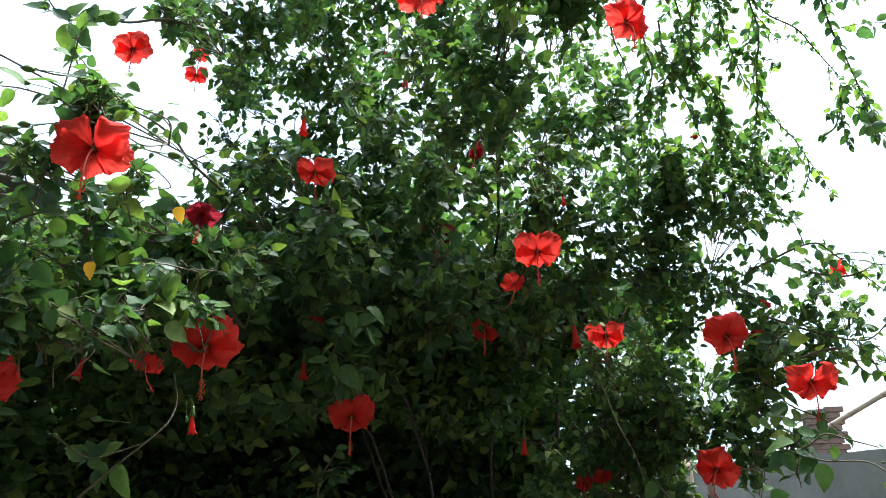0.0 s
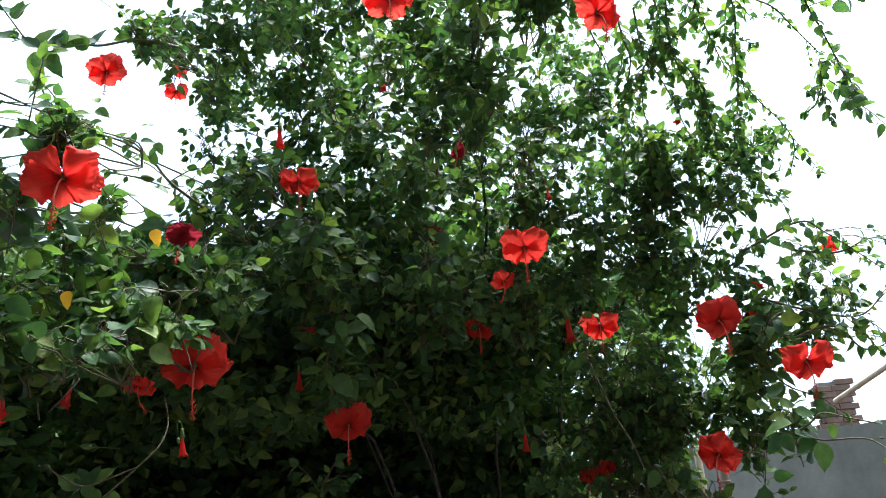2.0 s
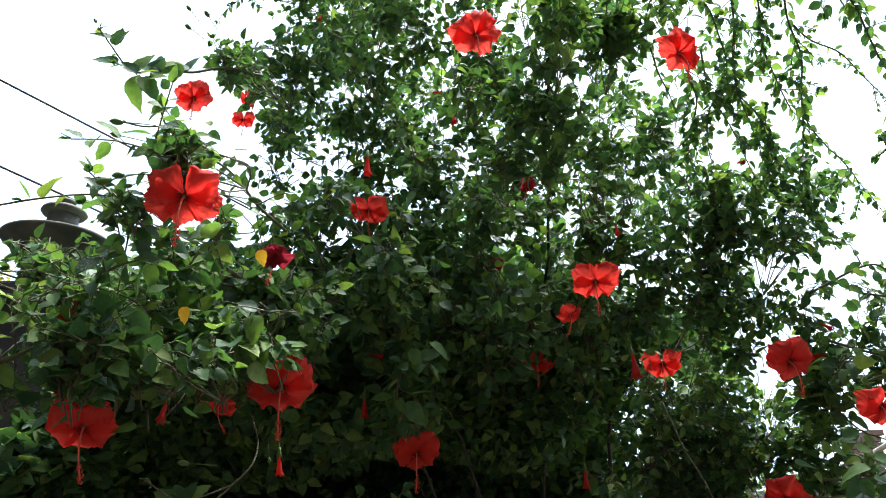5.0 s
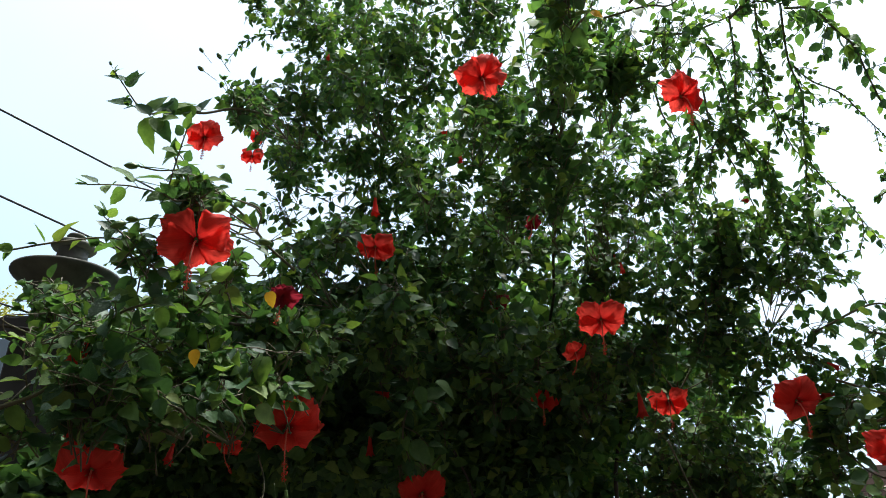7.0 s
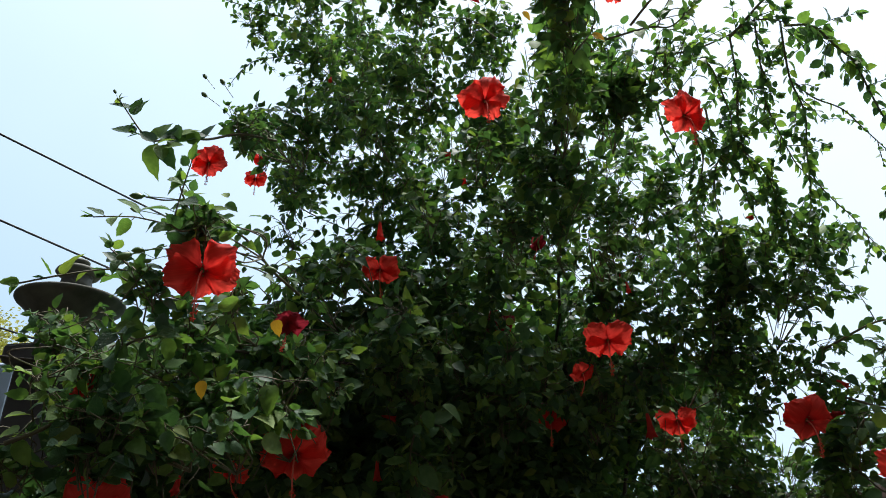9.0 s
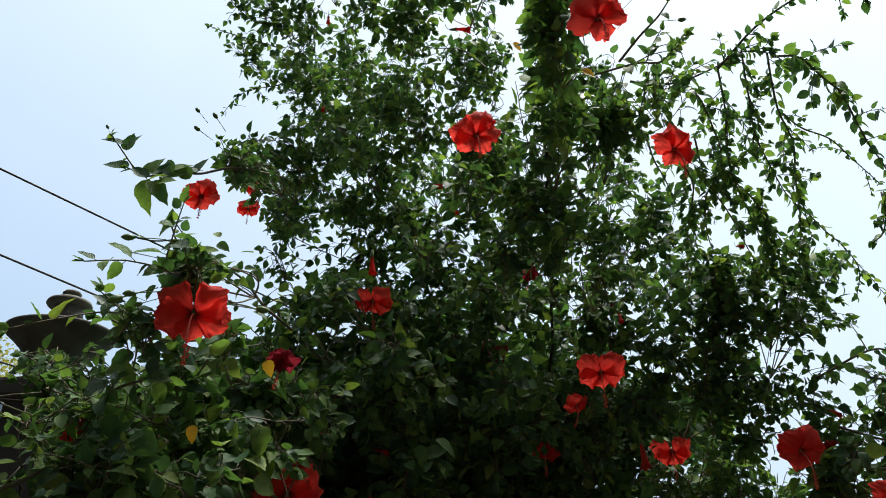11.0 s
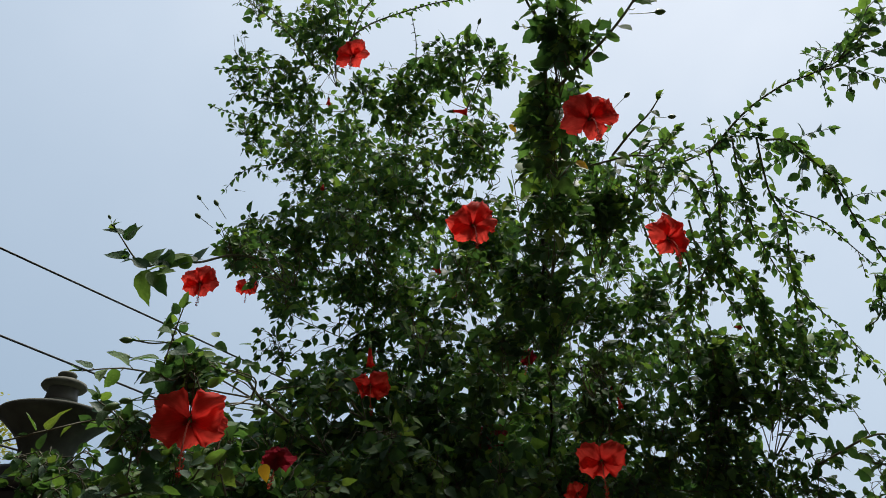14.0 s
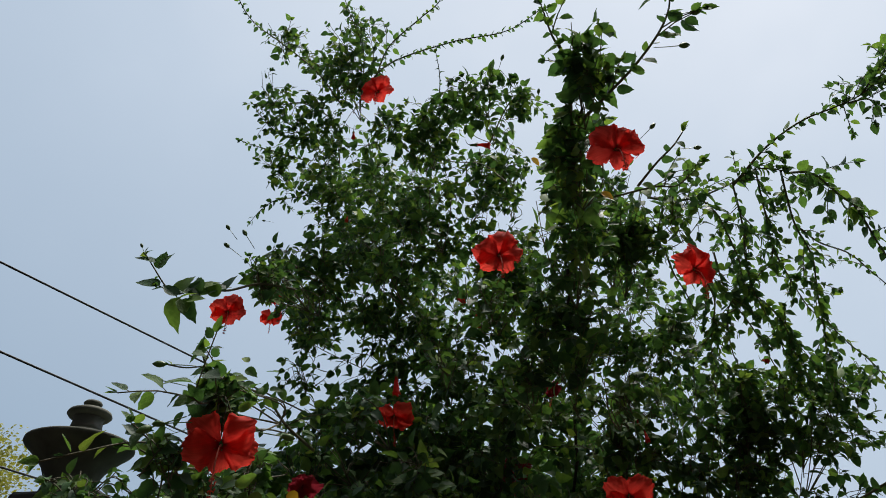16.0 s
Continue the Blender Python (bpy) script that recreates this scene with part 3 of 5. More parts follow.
def calyx_mesh():
    v, f = [], []
    tube_into(v, f, spline([(0, 0.035, -0.050), (0, 0.012, -0.040), (0, 0, -0.022)], 8), 0.0013, 0.0017, 6)
    tube_into(v, f, [Vector(p) for p in ((0, 0, -0.024), (0, 0, -0.016), (0, 0, -0.006), (0, 0, 0.004))], 0.004, 0.0075, 8)
    for k in range(5):
        w = 6.28 * k / 5
        a, b = Vector((math.cos(w), math.sin(w), 0)), Vector((-math.sin(w), math.cos(w), 0))
        n = len(v)
        v += [a * 0.007 - b * 0.0045, a * 0.007 + b * 0.0045, a * 0.0115 + Vector((0, 0, 0.014)), a * 0.006 + Vector((0, 0, 0.003))]
        f += [(n, n + 1, n + 2), (n, n + 2, n + 3), (n + 1, n + 3, n + 2)]
    return mesh_from("flower", v, f, SEPAL)


PETALS = [petal_mesh(k, PETAL) for k in range(7)]
SHADED_PETALS = [petal_mesh(k + 10, SHADED_PETAL) for k in range(5)]
COLUMN_ME, COLUMN_PTS = column_mesh()
ANTHERS, CALYX = anther_mesh(COLUMN_PTS), calyx_mesh()


def flower(place, turn=0.0, tilt=-38.0, size=1.0, roll=0.0, open_by=1.0, label="open red flower with a long stamen column", petals=None, spread=55):
    """An open bloom. turn: to its left or right from facing -y; tilt: up from level; spread: how far the upper petals part."""
    ob = new("flower", CALYX)
    ob.parent = shrub
    m = Matrix.Translation(Vector(place) - OFFSET) @ pose(0, 0, 0, 90 - tilt, 0, turn)
    ob.matrix_basis = m @ Matrix.Scale(size, 4)
    BLOOMS.append((Vector(place), (m.to_3x3() @ Vector((0, 0, 1))).normalized(), size))
    tagged(ob, label)
    own = random.Random(round(1000 * place[0]) * 31 + round(1000 * place[2]))
    # the petals hang in two overlapping pairs, with a short one below them
    for angle, long in ((spread, 1.08), (spread + 47, 0.99), (-spread - 47, 0.99), (-spread, 1.08), (180, 0.80)):
        p = part("petal", own.choice(petals or PETALS), ob)
        p.matrix_basis = pose(0, 0, 0, 0, 0, roll + angle + own.uniform(-7, 7)) @ pose(0, 0.002, 0.002, 62 - 62 * open_by + own.uniform(-7, 8), own.uniform(-7, 7), 0) @ Matrix.Scale(long * own.uniform(0.92, 1.07), 4)
    part("stamen_column", COLUMN_ME, ob, "pink-red stamen column")
    part("pollen_head", ANTHERS, ob, "orange-red pollen tips")
    return ob


def furled_mesh():
    """A closed, rolled bloom: a slim twisted cone that flares a little at its mouth."""
    v, f = [], []
    n, sides = 12, 15
    for k in range(n):
        t = k / (n - 1)
        r = 0.0042 + 0.0070 * t ** 1.3 + 0.0035 * max(0.0, t - 0.75) * 4 * (0.5 + 0.5 * t)
        for s in range(sides):
            w = 2 * math.pi * s / sides
            rr = r * (1 + 0.20 * math.sin(5 * w + 6 * t) * (0.3 + t))
            v.append((rr * math.cos(w + 0.8 * t), rr * math.sin(w + 0.8 * t) - 0.012 * t * t, 0.066 * t + 0.003 * t * math.sin(5 * w)))
    for k in range(n - 1):
        for s in range(sides):
            u = (s + 1) % sides
            f.append((k * sides + s, k * sides + u, (k + 1) * sides + u, (k + 1) * sides + s))
    c = len(v)
    v.append((0, -0.010, 0.052))
    f += [((n - 1) * sides + s, (n - 1) * sides + (s + 1) % sides, c) for s in range(sides)]
    return mesh_from("petals", v, f, FURLED_PETAL)


FURLED = furled_mesh()


def furled(place, turn=0.0, tilt=-60.0, size=1.0):
    ob = new("closed_flower", CALYX)
    ob.parent = shrub
    ob.matrix_basis = Matrix.Translation(Vector(place) - OFFSET) @ pose(0, 0, 0, 90 - tilt, 0, turn) @ Matrix.Scale(size, 4)
    tagged(ob, "rolled-up red flower on a green calyx")
    part("petals", FURLED, ob, "furled red petals")


def bud_mesh():
    v, f = [], []
    tube_into(v, f, spline([(0, 0, 0), (0.001, 0, 0.025), (0, 0, 0.05)], 6), 0.0008, 0.001, 5)
    n, sides = 7, 8
    base = len(v)
    for k in range(n):
        t = k / (n - 1)
        r = 0.0006 + 0.0048 * math.sin(t * math.pi) ** 0.8
        for s in range(sides):
            w = 2 * math.pi * s / sides
            rr = r * (1 + 0.12 * (s % 2))
            v.append((rr * math.cos(w), rr * math.sin(w), 0.048 + 0.022 * t))
    for k in range(n - 1):
        for s in range(sides):
            u = (s + 1) % sides
            f.append((base + k * sides + s, base + k * sides + u, base + (k + 1) * sides + u, base + (k + 1) * sides + s))
    for k in range(5):
        w = 6.28 * k / 5
        p = Vector((0, 0, 0.048))
        tube_into(v, f, [p, p + Vector((0.006 * math.cos(w), 0.006 * math.sin(w), 0.005))], 0.0005, 0.0003, 3)
    return mesh_from("bud", v, f, SEPAL)


BUD = bud_mesh()


def bud(place, way, size=1.0):
    """A green bud whose stalk starts at place."""
    ob = part("bud", BUD, shrub, "green flower bud on a thin stalk")
    q = Vector(way).normalized().to_track_quat("Z", "Y")
    ob.matrix_basis = Matrix.LocRotScale(Vector(place) - OFFSET, q, (size,) * 3)


def big_leaf(place, way, size, face=(0, -0.5, 1.0)):
    put_leaf(Vector(place), Vector(way), size, Vector(face))


def yellow_leaf(place, way, size, face=(0, -1, 0.3)):
    base, way = Vector(place), Vector(way).normalized()
    n = Vector(face)
    n = (n - way * n.dot(way)).normalized()
    m = Matrix((way.cross(n), way, n)).transposed().to_4x4()
    ob = part("yellow_leaf", YELLOW_BLADE, shrub, "withered yellow leaf")
    ob.matrix_basis = Matrix.Translation(base - OFFSET) @ m @ Matrix.Scale(size, 4)


def blade_mesh(name, curl, mat):
    v, f = leaf_template()
    v[:, 2] += curl * v[:, 1] ** 2 + 0.02 * np.sin(9 * v[:, 1]) * np.sign(v[:, 0])
    return mesh_from(name, [tuple(p) for p in v], f, mat)


YELLOW_BLADE = blade_mesh("yellow_leaf", -0.2, YELLOW_LEAF)


def leaf_mass(name, rest, tv, tf):
    """One mesh of many leaves of the same outline, each with its own size, curl and twist."""
    nv, count = len(tv), len(rest)
    base = np.array([l[0] for l in rest]) - np.array(OFFSET)
    way, nor = np.array([l[1] for l in rest]), np.array([l[2] for l in rest])
    size, curl, twist = (np.array([l[i] for l in rest]) for i in (3, 4, 5))
    right = np.cross(way, nor)
    wide = 1.0 + 0.5 * twist
    x = tv[None, :, 0] * wide[:, None]
    z = tv[None, :, 2] + curl[:, None] * tv[None, :, 1] ** 2 + 2 * twist[:, None] * tv[None, :, 0] * tv[None, :, 1]
    co = base[:, None] + size[:, None, None] * (x[..., None] * right[:, None] + tv[None, :, 1, None] * way[:, None] + z[..., None] * nor[:, None])
    loops = np.concatenate([np.array(f) for f in tf])
    sizes = np.tile(np.array([len(f) for f in tf]), count)
    me = bpy.data.meshes.new(name)
    me.vertices.add(nv * count)
    me.vertices.foreach_set("co", co.ravel().astype(np.float32))
    every = (loops[None] + nv * np.arange(count)[:, None]).ravel()
    me.loops.add(len(every))
    me.loops.foreach_set("vertex_index", every.astype(np.int32))
    me.polygons.add(len(sizes))
    me.polygons.foreach_set("loop_start", np.concatenate([[0], np.cumsum(sizes)[:-1]]).astype(np.int32))
    me.polygons.foreach_set("use_smooth", np.ones(len(sizes), bool))
    me.materials.append(LEAF)
    me.update(calc_edges=True)
    return me


def clear_of_blooms(leaf):
    """Drops leaves from a cone before each bloom, so the camera sees its face."""
    p = leaf[0] + leaf[1] * leaf[3] * 0.5
    for at, way, size in BLOOMS:
        off = p - at
        ahead = off.dot(way)
        if -0.03 < ahead < 0.26 and (off - way * ahead).length < 0.058 * size + 0.02 * max(0.0, ahead) / 0.1:
            return False
    return True


def finish_leaves():
    """The nearest leaves become parts of their own; the rest are one mass."""
    LEAVES[:] = [l for l in LEAVES if clear_of_blooms(l)]
    near = [k for k, l in enumerate(LEAVES) if l[0].y < 1.25]
    near = set(sorted(near, key=lambda k: LEAVES[k][0].y)[:300])
    blades = [blade_mesh("leaf", c, LEAF_PIECE) for c in (-0.4, -0.28, -0.16, -0.05, 0.04)]
    for k in sorted(near):
        base, way, n, size, curl, twist = LEAVES[k]
        m = Matrix((way.cross(n), way, n)).transposed().to_4x4()
        ob = part("leaf", blades[max(0, min(4, int((curl + 0.55) / 0.134)))], shrub)
        ob.matrix_basis = Matrix.Translation(base - OFFSET) @ m @ Matrix.Scale(size, 4)
    rest = [l for k, l in enumerate(LEAVES) if k not in near]
    tagged(part("leaves", leaf_mass("leaves", rest, *leaf_template()), shrub, "dense glossy green toothed leaves"), kind="stuff")
    tagged(part("inner_leaves", leaf_mass("inner_leaves", INNER, *plain_leaf_template()), shrub, "crowded inner leaves added to block light from the hollow"), kind="stuff")
    v, f = STALKS
    tagged(part("brushwood", mesh_from("brushwood", [p - OFFSET for p in v], f, TWIG), shrub, "thin green-brown twigs and leaf stalks"), kind="stuff")


# woody stems from the ground
stem([(0.22, 2.67, 0.00), (0.05, 2.79, 1.10), (-0.19, 2.72, 2.21)], 0.006, 0.004)
stem([(0.24, 2.82, 0.00), (-0.04, 2.80, 1.08), (-0.46, 2.53, 2.16)], 0.0055, 0.004)
stem([(0.27, 2.75, 0.00), (0.44, 2.82, 0.89), (0.69, 2.68, 1.77)], 0.014, 0.005)
stem([(0.25, 2.81, 0.00), (0.33, 2.81, 1.04), (0.45, 2.56, 2.08)], 0.016, 0.006)
stem([(0.05, 2.62, 0.0), (-0.15, 2.45, 1.5), (-0.55, 1.85, 2.02), (-0.92, 1.12, 1.93)], 0.0055, 0.003)
stem([(0.10, 2.55, 0.0), (-0.05, 2.40, 1.6), (-0.30, 1.90, 2.05), (-0.55, 1.30, 1.98)], 0.005, 0.003)
stem([(0.22, 2.80, 0.00), (0.19, 2.85, 1.10), (0.17, 2.50, 1.95), (0.162, 1.75, 2.43), (0.136, 1.55, 2.56), (0.182, 1.38, 2.69), (0.156, 1.22, 2.75), (0.160, 1.05, 2.76)], 0.0055, 0.0028)
# hidden stems that ground the added backing leaves
stem([(-1.20, 3.60, 0.00), (-1.15, 3.64, 0.90), (-1.25, 3.66, 1.80)], 0.014, 0.006)
stem([(-0.60, 3.62, 0.00), (-0.66, 3.66, 0.95), (-0.60, 3.66, 1.95)], 0.015, 0.006)
stem([(-0.10, 3.60, 0.00), (-0.06, 3.64, 0.90), (-0.14, 3.66, 1.75)], 0.013, 0.006)
# upper crown
clump((-0.57, 1.84, 4.09), (0.19, 0.14, 0.22), 45, 0.046, holes=0.35)
clump((-0.74, 1.94, 3.74), (0.26, 0.15, 0.16), 74, 0.042, holes=0.4)
clump((-0.54, 2.04, 3.41), (0.30, 0.18, 0.21), 128, 0.046, holes=0.25)
clump((-0.28, 1.82, 3.52), (0.19, 0.13, 0.12), 84, 0.048)
clump((-0.02, 1.69, 3.50), (0.22, 0.13, 0.11), 71, 0.048, holes=0.35)
clump((0.17, 0.99, 2.82), (0.07, 0.12, 0.09), 28, 0.055, holes=0.25)
clump((0.16, 1.17, 2.74), (0.08, 0.12, 0.11), 44, 0.051, holes=0.2)
clump((0.15, 1.37, 2.64), (0.12, 0.13, 0.15), 48, 0.05, holes=0.1)
clump((0.13, 1.53, 2.50), (0.12, 0.13, 0.17), 64, 0.05, holes=0.15)
clump((-0.15, 1.94, 3.36), (0.24, 0.14, 0.17), 73, 0.046, holes=0.5)
clump((-0.39, 1.97, 3.10), (0.25, 0.14, 0.16), 94, 0.046, holes=0.25)
clump((-0.65, 1.89, 2.97), (0.21, 0.13, 0.11), 64, 0.046, holes=0.25)
clump((-0.62, 2.12, 2.88), (0.25, 0.14, 0.15), 72, 0.044, holes=0.45)
clump((-0.23, 2.07, 2.77), (0.25, 0.14, 0.16), 88, 0.047, holes=0.20)
clump((0.02, 1.95, 2.94), (0.16, 0.13, 0.14), 54, 0.046, holes=0.35)
clump((0.11, 2.11, 2.64), (0.21, 0.14, 0.17), 70, 0.046, holes=0.35)
clump((0.32, 1.59, 2.80), (0.12, 0.13, 0.13), 50, 0.047, holes=0.35)
clump((0.36, 2.07, 2.82), (0.15, 0.13, 0.17), 48, 0.046, holes=0.38)
clump((0.51, 2.01, 2.68), (0.16, 0.13, 0.18), 73, 0.046, holes=0.38)
clump((0.66, 1.94, 2.41), (0.23, 0.14, 0.12), 78, 0.046, holes=0.3)
clump((0.92, 1.95, 2.41), (0.17, 0.13, 0.16), 57, 0.046, holes=0.4)
clump((-0.09, 1.84, 2.32), (0.30, 0.18, 0.14), 121, 0.047, holes=0.08)
clump((-0.48, 1.85, 2.36), (0.21, 0.14, 0.13), 75, 0.047, holes=0.18)
clump((0.30, 1.85, 2.33), (0.19, 0.13, 0.14), 75, 0.047, holes=0.23)
clump((-0.50, 1.53, 2.19), (0.10, 0.12, 0.06), 20, 0.042)
clump((-0.83, 2.04, 3.59), (0.19, 0.13, 0.14), 40, 0.042, holes=0.3)
clump((-0.64, 1.89, 3.92), (0.17, 0.13, 0.15), 29, 0.042, holes=0.3)
clump((0.45, 1.51, 2.81), (0.15, 0.13, 0.07), 29, 0.044, holes=0.2)
# middle and lower crown
clump((-0.63, 1.36, 1.99), (0.20, 0.12, 0.06), 86, 0.047)
clump((-0.74, 1.26, 1.96), (0.09, 0.12, 0.04), 32, 0.047)
clump((-0.61, 0.99, 1.77), (0.10, 0.09, 0.05), 25, 0.042)
clump((-0.57, 1.09, 1.78), (0.13, 0.10, 0.05), 36, 0.045)
clump((-0.49, 1.42, 1.96), (0.16, 0.12, 0.10), 121, 0.045)
clump((-0.53, 1.28, 1.83), (0.14, 0.10, 0.05), 32, 0.045)
clump((-0.30, 1.67, 2.10), (0.19, 0.16, 0.13), 104, 0.05)
clump((-0.52, 1.00, 2.09), (0.05, 0.06, 0.02), 16, 0.032)
clump((-0.03, 1.83, 2.04), (0.19, 0.16, 0.13), 123, 0.05)
clump((0.26, 1.97, 2.09), (0.23, 0.16, 0.18), 160, 0.041, holes=0.14)
clump((0.55, 2.05, 1.90), (0.21, 0.16, 0.19), 94, 0.041, holes=0.34)
clump((0.74, 1.97, 2.11), (0.18, 0.14, 0.18), 88, 0.041, holes=0.35)
clump((0.95, 1.90, 2.02), (0.17, 0.12, 0.14), 55, 0.046, holes=0.4)
clump((-0.26, 1.82, 1.90), (0.10, 0.12, 0.13), 37, 0.055)
clump((0.43, 2.15, 1.62), (0.24, 0.16, 0.16), 101, 0.041, holes=0.20)
clump((0.72, 2.08, 1.81), (0.13, 0.12, 0.16), 66, 0.041, holes=0.35)
clump((0.82, 1.90, 1.87), (0.09, 0.12, 0.09), 19, 0.055)
clump((0.56, 1.96, 2.14), (0.15, 0.12, 0.15), 62, 0.041, holes=0.24)
clump((0.69, 1.97, 2.25), (0.13, 0.12, 0.13), 39, 0.05, holes=0.3)
clump((-0.08, 1.99, 3.09), (0.21, 0.14, 0.21), 63, 0.046, holes=0.47)
clump((0.06, 2.15, 2.89), (0.19, 0.13, 0.16), 42, 0.046, holes=0.37)
clump((-0.40, 2.12, 2.89), (0.22, 0.13, 0.15), 45, 0.046, holes=0.47)
clump((-0.27, 2.07, 2.58), (0.37, 0.20, 0.15), 85, 0.047, holes=0.27)
clump((0.43, 1.92, 2.23), (0.18, 0.15, 0.19), 49, 0.047, holes=0.32)
clump((0.64, 1.92, 2.39), (0.15, 0.13, 0.18), 32, 0.046, holes=0.47)
clump((0.89, 1.94, 2.34), (0.13, 0.13, 0.18), 27, 0.046, holes=0.47)
clump((0.38, 2.07, 2.64), (0.16, 0.14, 0.20), 31, 0.046, holes=0.35)
clump((-0.48, 2.06, 2.87), (0.21, 0.17, 0.23), 35, 0.046, holes=0.52)
clump((-0.65, 1.02, 1.80), (0.10, 0.12, 0.03), 22, 0.039)
clump((-0.76, 1.04, 1.75), (0.06, 0.10, 0.03), 13, 0.039)
clump((-0.72, 1.00, 1.87), (0.08, 0.06, 0.02), 9, 0.034)
clump((-0.70, 1.12, 1.89), (0.09, 0.10, 0.03), 24, 0.039)
clump((0.60, 2.12, 1.70), (0.18, 0.12, 0.11), 55, 0.041, holes=0.35)
clump((0.80, 2.06, 1.73), (0.09, 0.12, 0.06), 15, 0.05, holes=0.3)
clump((0.83, 2.07, 1.75), (0.07, 0.12, 0.11), 31, 0.045, holes=0.15)
clump((-0.56, 1.22, 1.88), (0.20, 0.10, 0.05), 62, 0.046)
clump((0.48, 2.25, 1.76), (0.16, 0.14, 0.19), 58, 0.041, holes=0.20)
clump((0.84, 1.84, 1.89), (0.09, 0.12, 0.07), 15, 0.056)
# the far side of the crown and the tufts round the nearest bloom
clump((-0.63, 2.34, 3.76), (0.16, 0.14, 0.20), 56, 0.044, holes=0.15)
clump((-0.58, 2.34, 3.35), (0.14, 0.14, 0.17), 56, 0.044, holes=0.15)
clump((-0.23, 2.34, 3.19), (0.16, 0.14, 0.13), 54, 0.044, holes=0.2)
clump((0.10, 2.34, 3.21), (0.12, 0.14, 0.13), 28, 0.044, holes=0.20)
clump((0.05, 2.04, 3.41), (0.11, 0.14, 0.10), 24, 0.044, holes=0.35)
clump((0.56, 2.34, 3.14), (0.12, 0.14, 0.18), 46, 0.044, holes=0.23)
clump((0.43, 2.04, 3.34), (0.14, 0.14, 0.11), 49, 0.044, holes=0.2)
clump((-0.33, 2.34, 3.61), (0.14, 0.14, 0.17), 49, 0.044, holes=0.2)
clump((-0.74, 2.34, 3.14), (0.13, 0.14, 0.13), 37, 0.044, holes=0.3)
clump((0.67, 2.40, 2.66), (0.17, 0.14, 0.13), 54, 0.044, holes=0.2)
clump((0.25, 1.92, 3.32), (0.08, 0.14, 0.10), 29, 0.044, holes=0.2)
clump((-0.54, 1.03, 2.11), (0.06, 0.05, 0.02), 20, 0.04)
clump((-0.59, 1.00, 2.00), (0.03, 0.05, 0.02), 8, 0.036)
clump((-0.45, 1.02, 1.98), (0.03, 0.04, 0.02), 5, 0.04)
clump((-0.70, 1.08, 1.92), (0.09, 0.08, 0.02), 9, 0.04)
clump((-0.58, 1.15, 1.99), (0.11, 0.08, 0.02), 22, 0.042)
clump((-0.65, 1.45, 2.63), (0.08, 0.10, 0.05), 26, 0.034, holes=0.15)
clump((-0.66, 1.60, 2.70), (0.08, 0.12, 0.05), 22, 0.038, holes=0.15)
clump((-0.65, 1.90, 2.76), (0.07, 0.12, 0.07), 12, 0.042, holes=0.30)
clump((-0.64, 1.90, 2.56), (0.09, 0.12, 0.08), 11, 0.042, holes=0.35)
clump((-0.83, 1.20, 1.98), (0.08, 0.06, 0.02), 17, 0.032)
clump((0.14, 1.60, 2.65), (0.07, 0.10, 0.14), 14, 0.046, holes=0.1)
clump((0.15, 1.70, 2.44), (0.08, 0.10, 0.09), 18, 0.046, holes=0.1)
clump((0.03, 1.95, 3.44), (0.13, 0.12, 0.10), 26, 0.044, holes=0.3)
clump((0.68, 2.25, 1.93), (0.12, 0.12, 0.13), 61, 0.041, holes=0.14)
clump((0.69, 2.30, 1.63), (0.10, 0.12, 0.15), 50, 0.041, holes=0.20)
clump((0.60, 2.30, 1.80), (0.11, 0.12, 0.11), 35, 0.041, holes=0.20)
clump((-0.07, 1.46, 2.54), (0.08, 0.10, 0.06), 20, 0.042, holes=0.3)
clump((-0.18, 1.52, 2.40), (0.08, 0.10, 0.06), 12, 0.042, holes=0.3)
clump((-0.38, 1.65, 2.79), (0.10, 0.10, 0.09), 22, 0.042, holes=0.35)
clump((0.02, 1.58, 2.38), (0.08, 0.10, 0.07), 22, 0.042, holes=0.3)
clump((0.27, 1.62, 2.34), (0.09, 0.10, 0.07), 24, 0.042, holes=0.25)
clump((-0.39, 1.50, 2.25), (0.07, 0.10, 0.05), 20, 0.042, holes=0.25)
clump((-0.25, 1.75, 3.07), (0.11, 0.10, 0.11), 22, 0.042, holes=0.35)
clump((0.20, 1.62, 2.96), (0.10, 0.10, 0.15), 34, 0.044, holes=0.2)
clump((0.35, 1.58, 2.77), (0.10, 0.10, 0.13), 34, 0.044, holes=0.2)
clump((0.58, 2.45, 2.06), (0.13, 0.12, 0.10), 53, 0.041, holes=0.04)
clump((0.55, 2.15, 1.84), (0.09, 0.12, 0.10), 46, 0.041, holes=0.22)
clump((0.59, 2.10, 1.68), (0.08, 0.12, 0.10), 46, 0.041, holes=0.20)
clump((0.63, 2.05, 1.81), (0.06, 0.12, 0.08), 25, 0.041, holes=0.25)
clump((0.52, 2.30, 1.68), (0.10, 0.12, 0.10), 40, 0.041, holes=0.20)
clump((0.86, 1.95, 1.80), (0.07, 0.10, 0.07), 20, 0.044, holes=0.1)
clump((0.89, 1.90, 1.67), (0.07, 0.10, 0.06), 18, 0.044, holes=0.1)
clump((0.83, 2.00, 1.64), (0.06, 0.10, 0.08), 22, 0.044, holes=0.05)
clump((0.99, 1.90, 1.89), (0.08, 0.10, 0.06), 14, 0.042, holes=0.2)
clump((1.06, 1.85, 1.97), (0.09, 0.10, 0.06), 13, 0.042, holes=0.3)
clump((-0.84, 1.20, 2.02), (0.09, 0.06, 0.03), 20, 0.032)
clump((-0.91, 1.90, 4.25), (0.12, 0.12, 0.12), 18, 0.042, holes=0.3)
clump((-0.71, 1.95, 4.13), (0.15, 0.12, 0.13), 24, 0.042, holes=0.25)
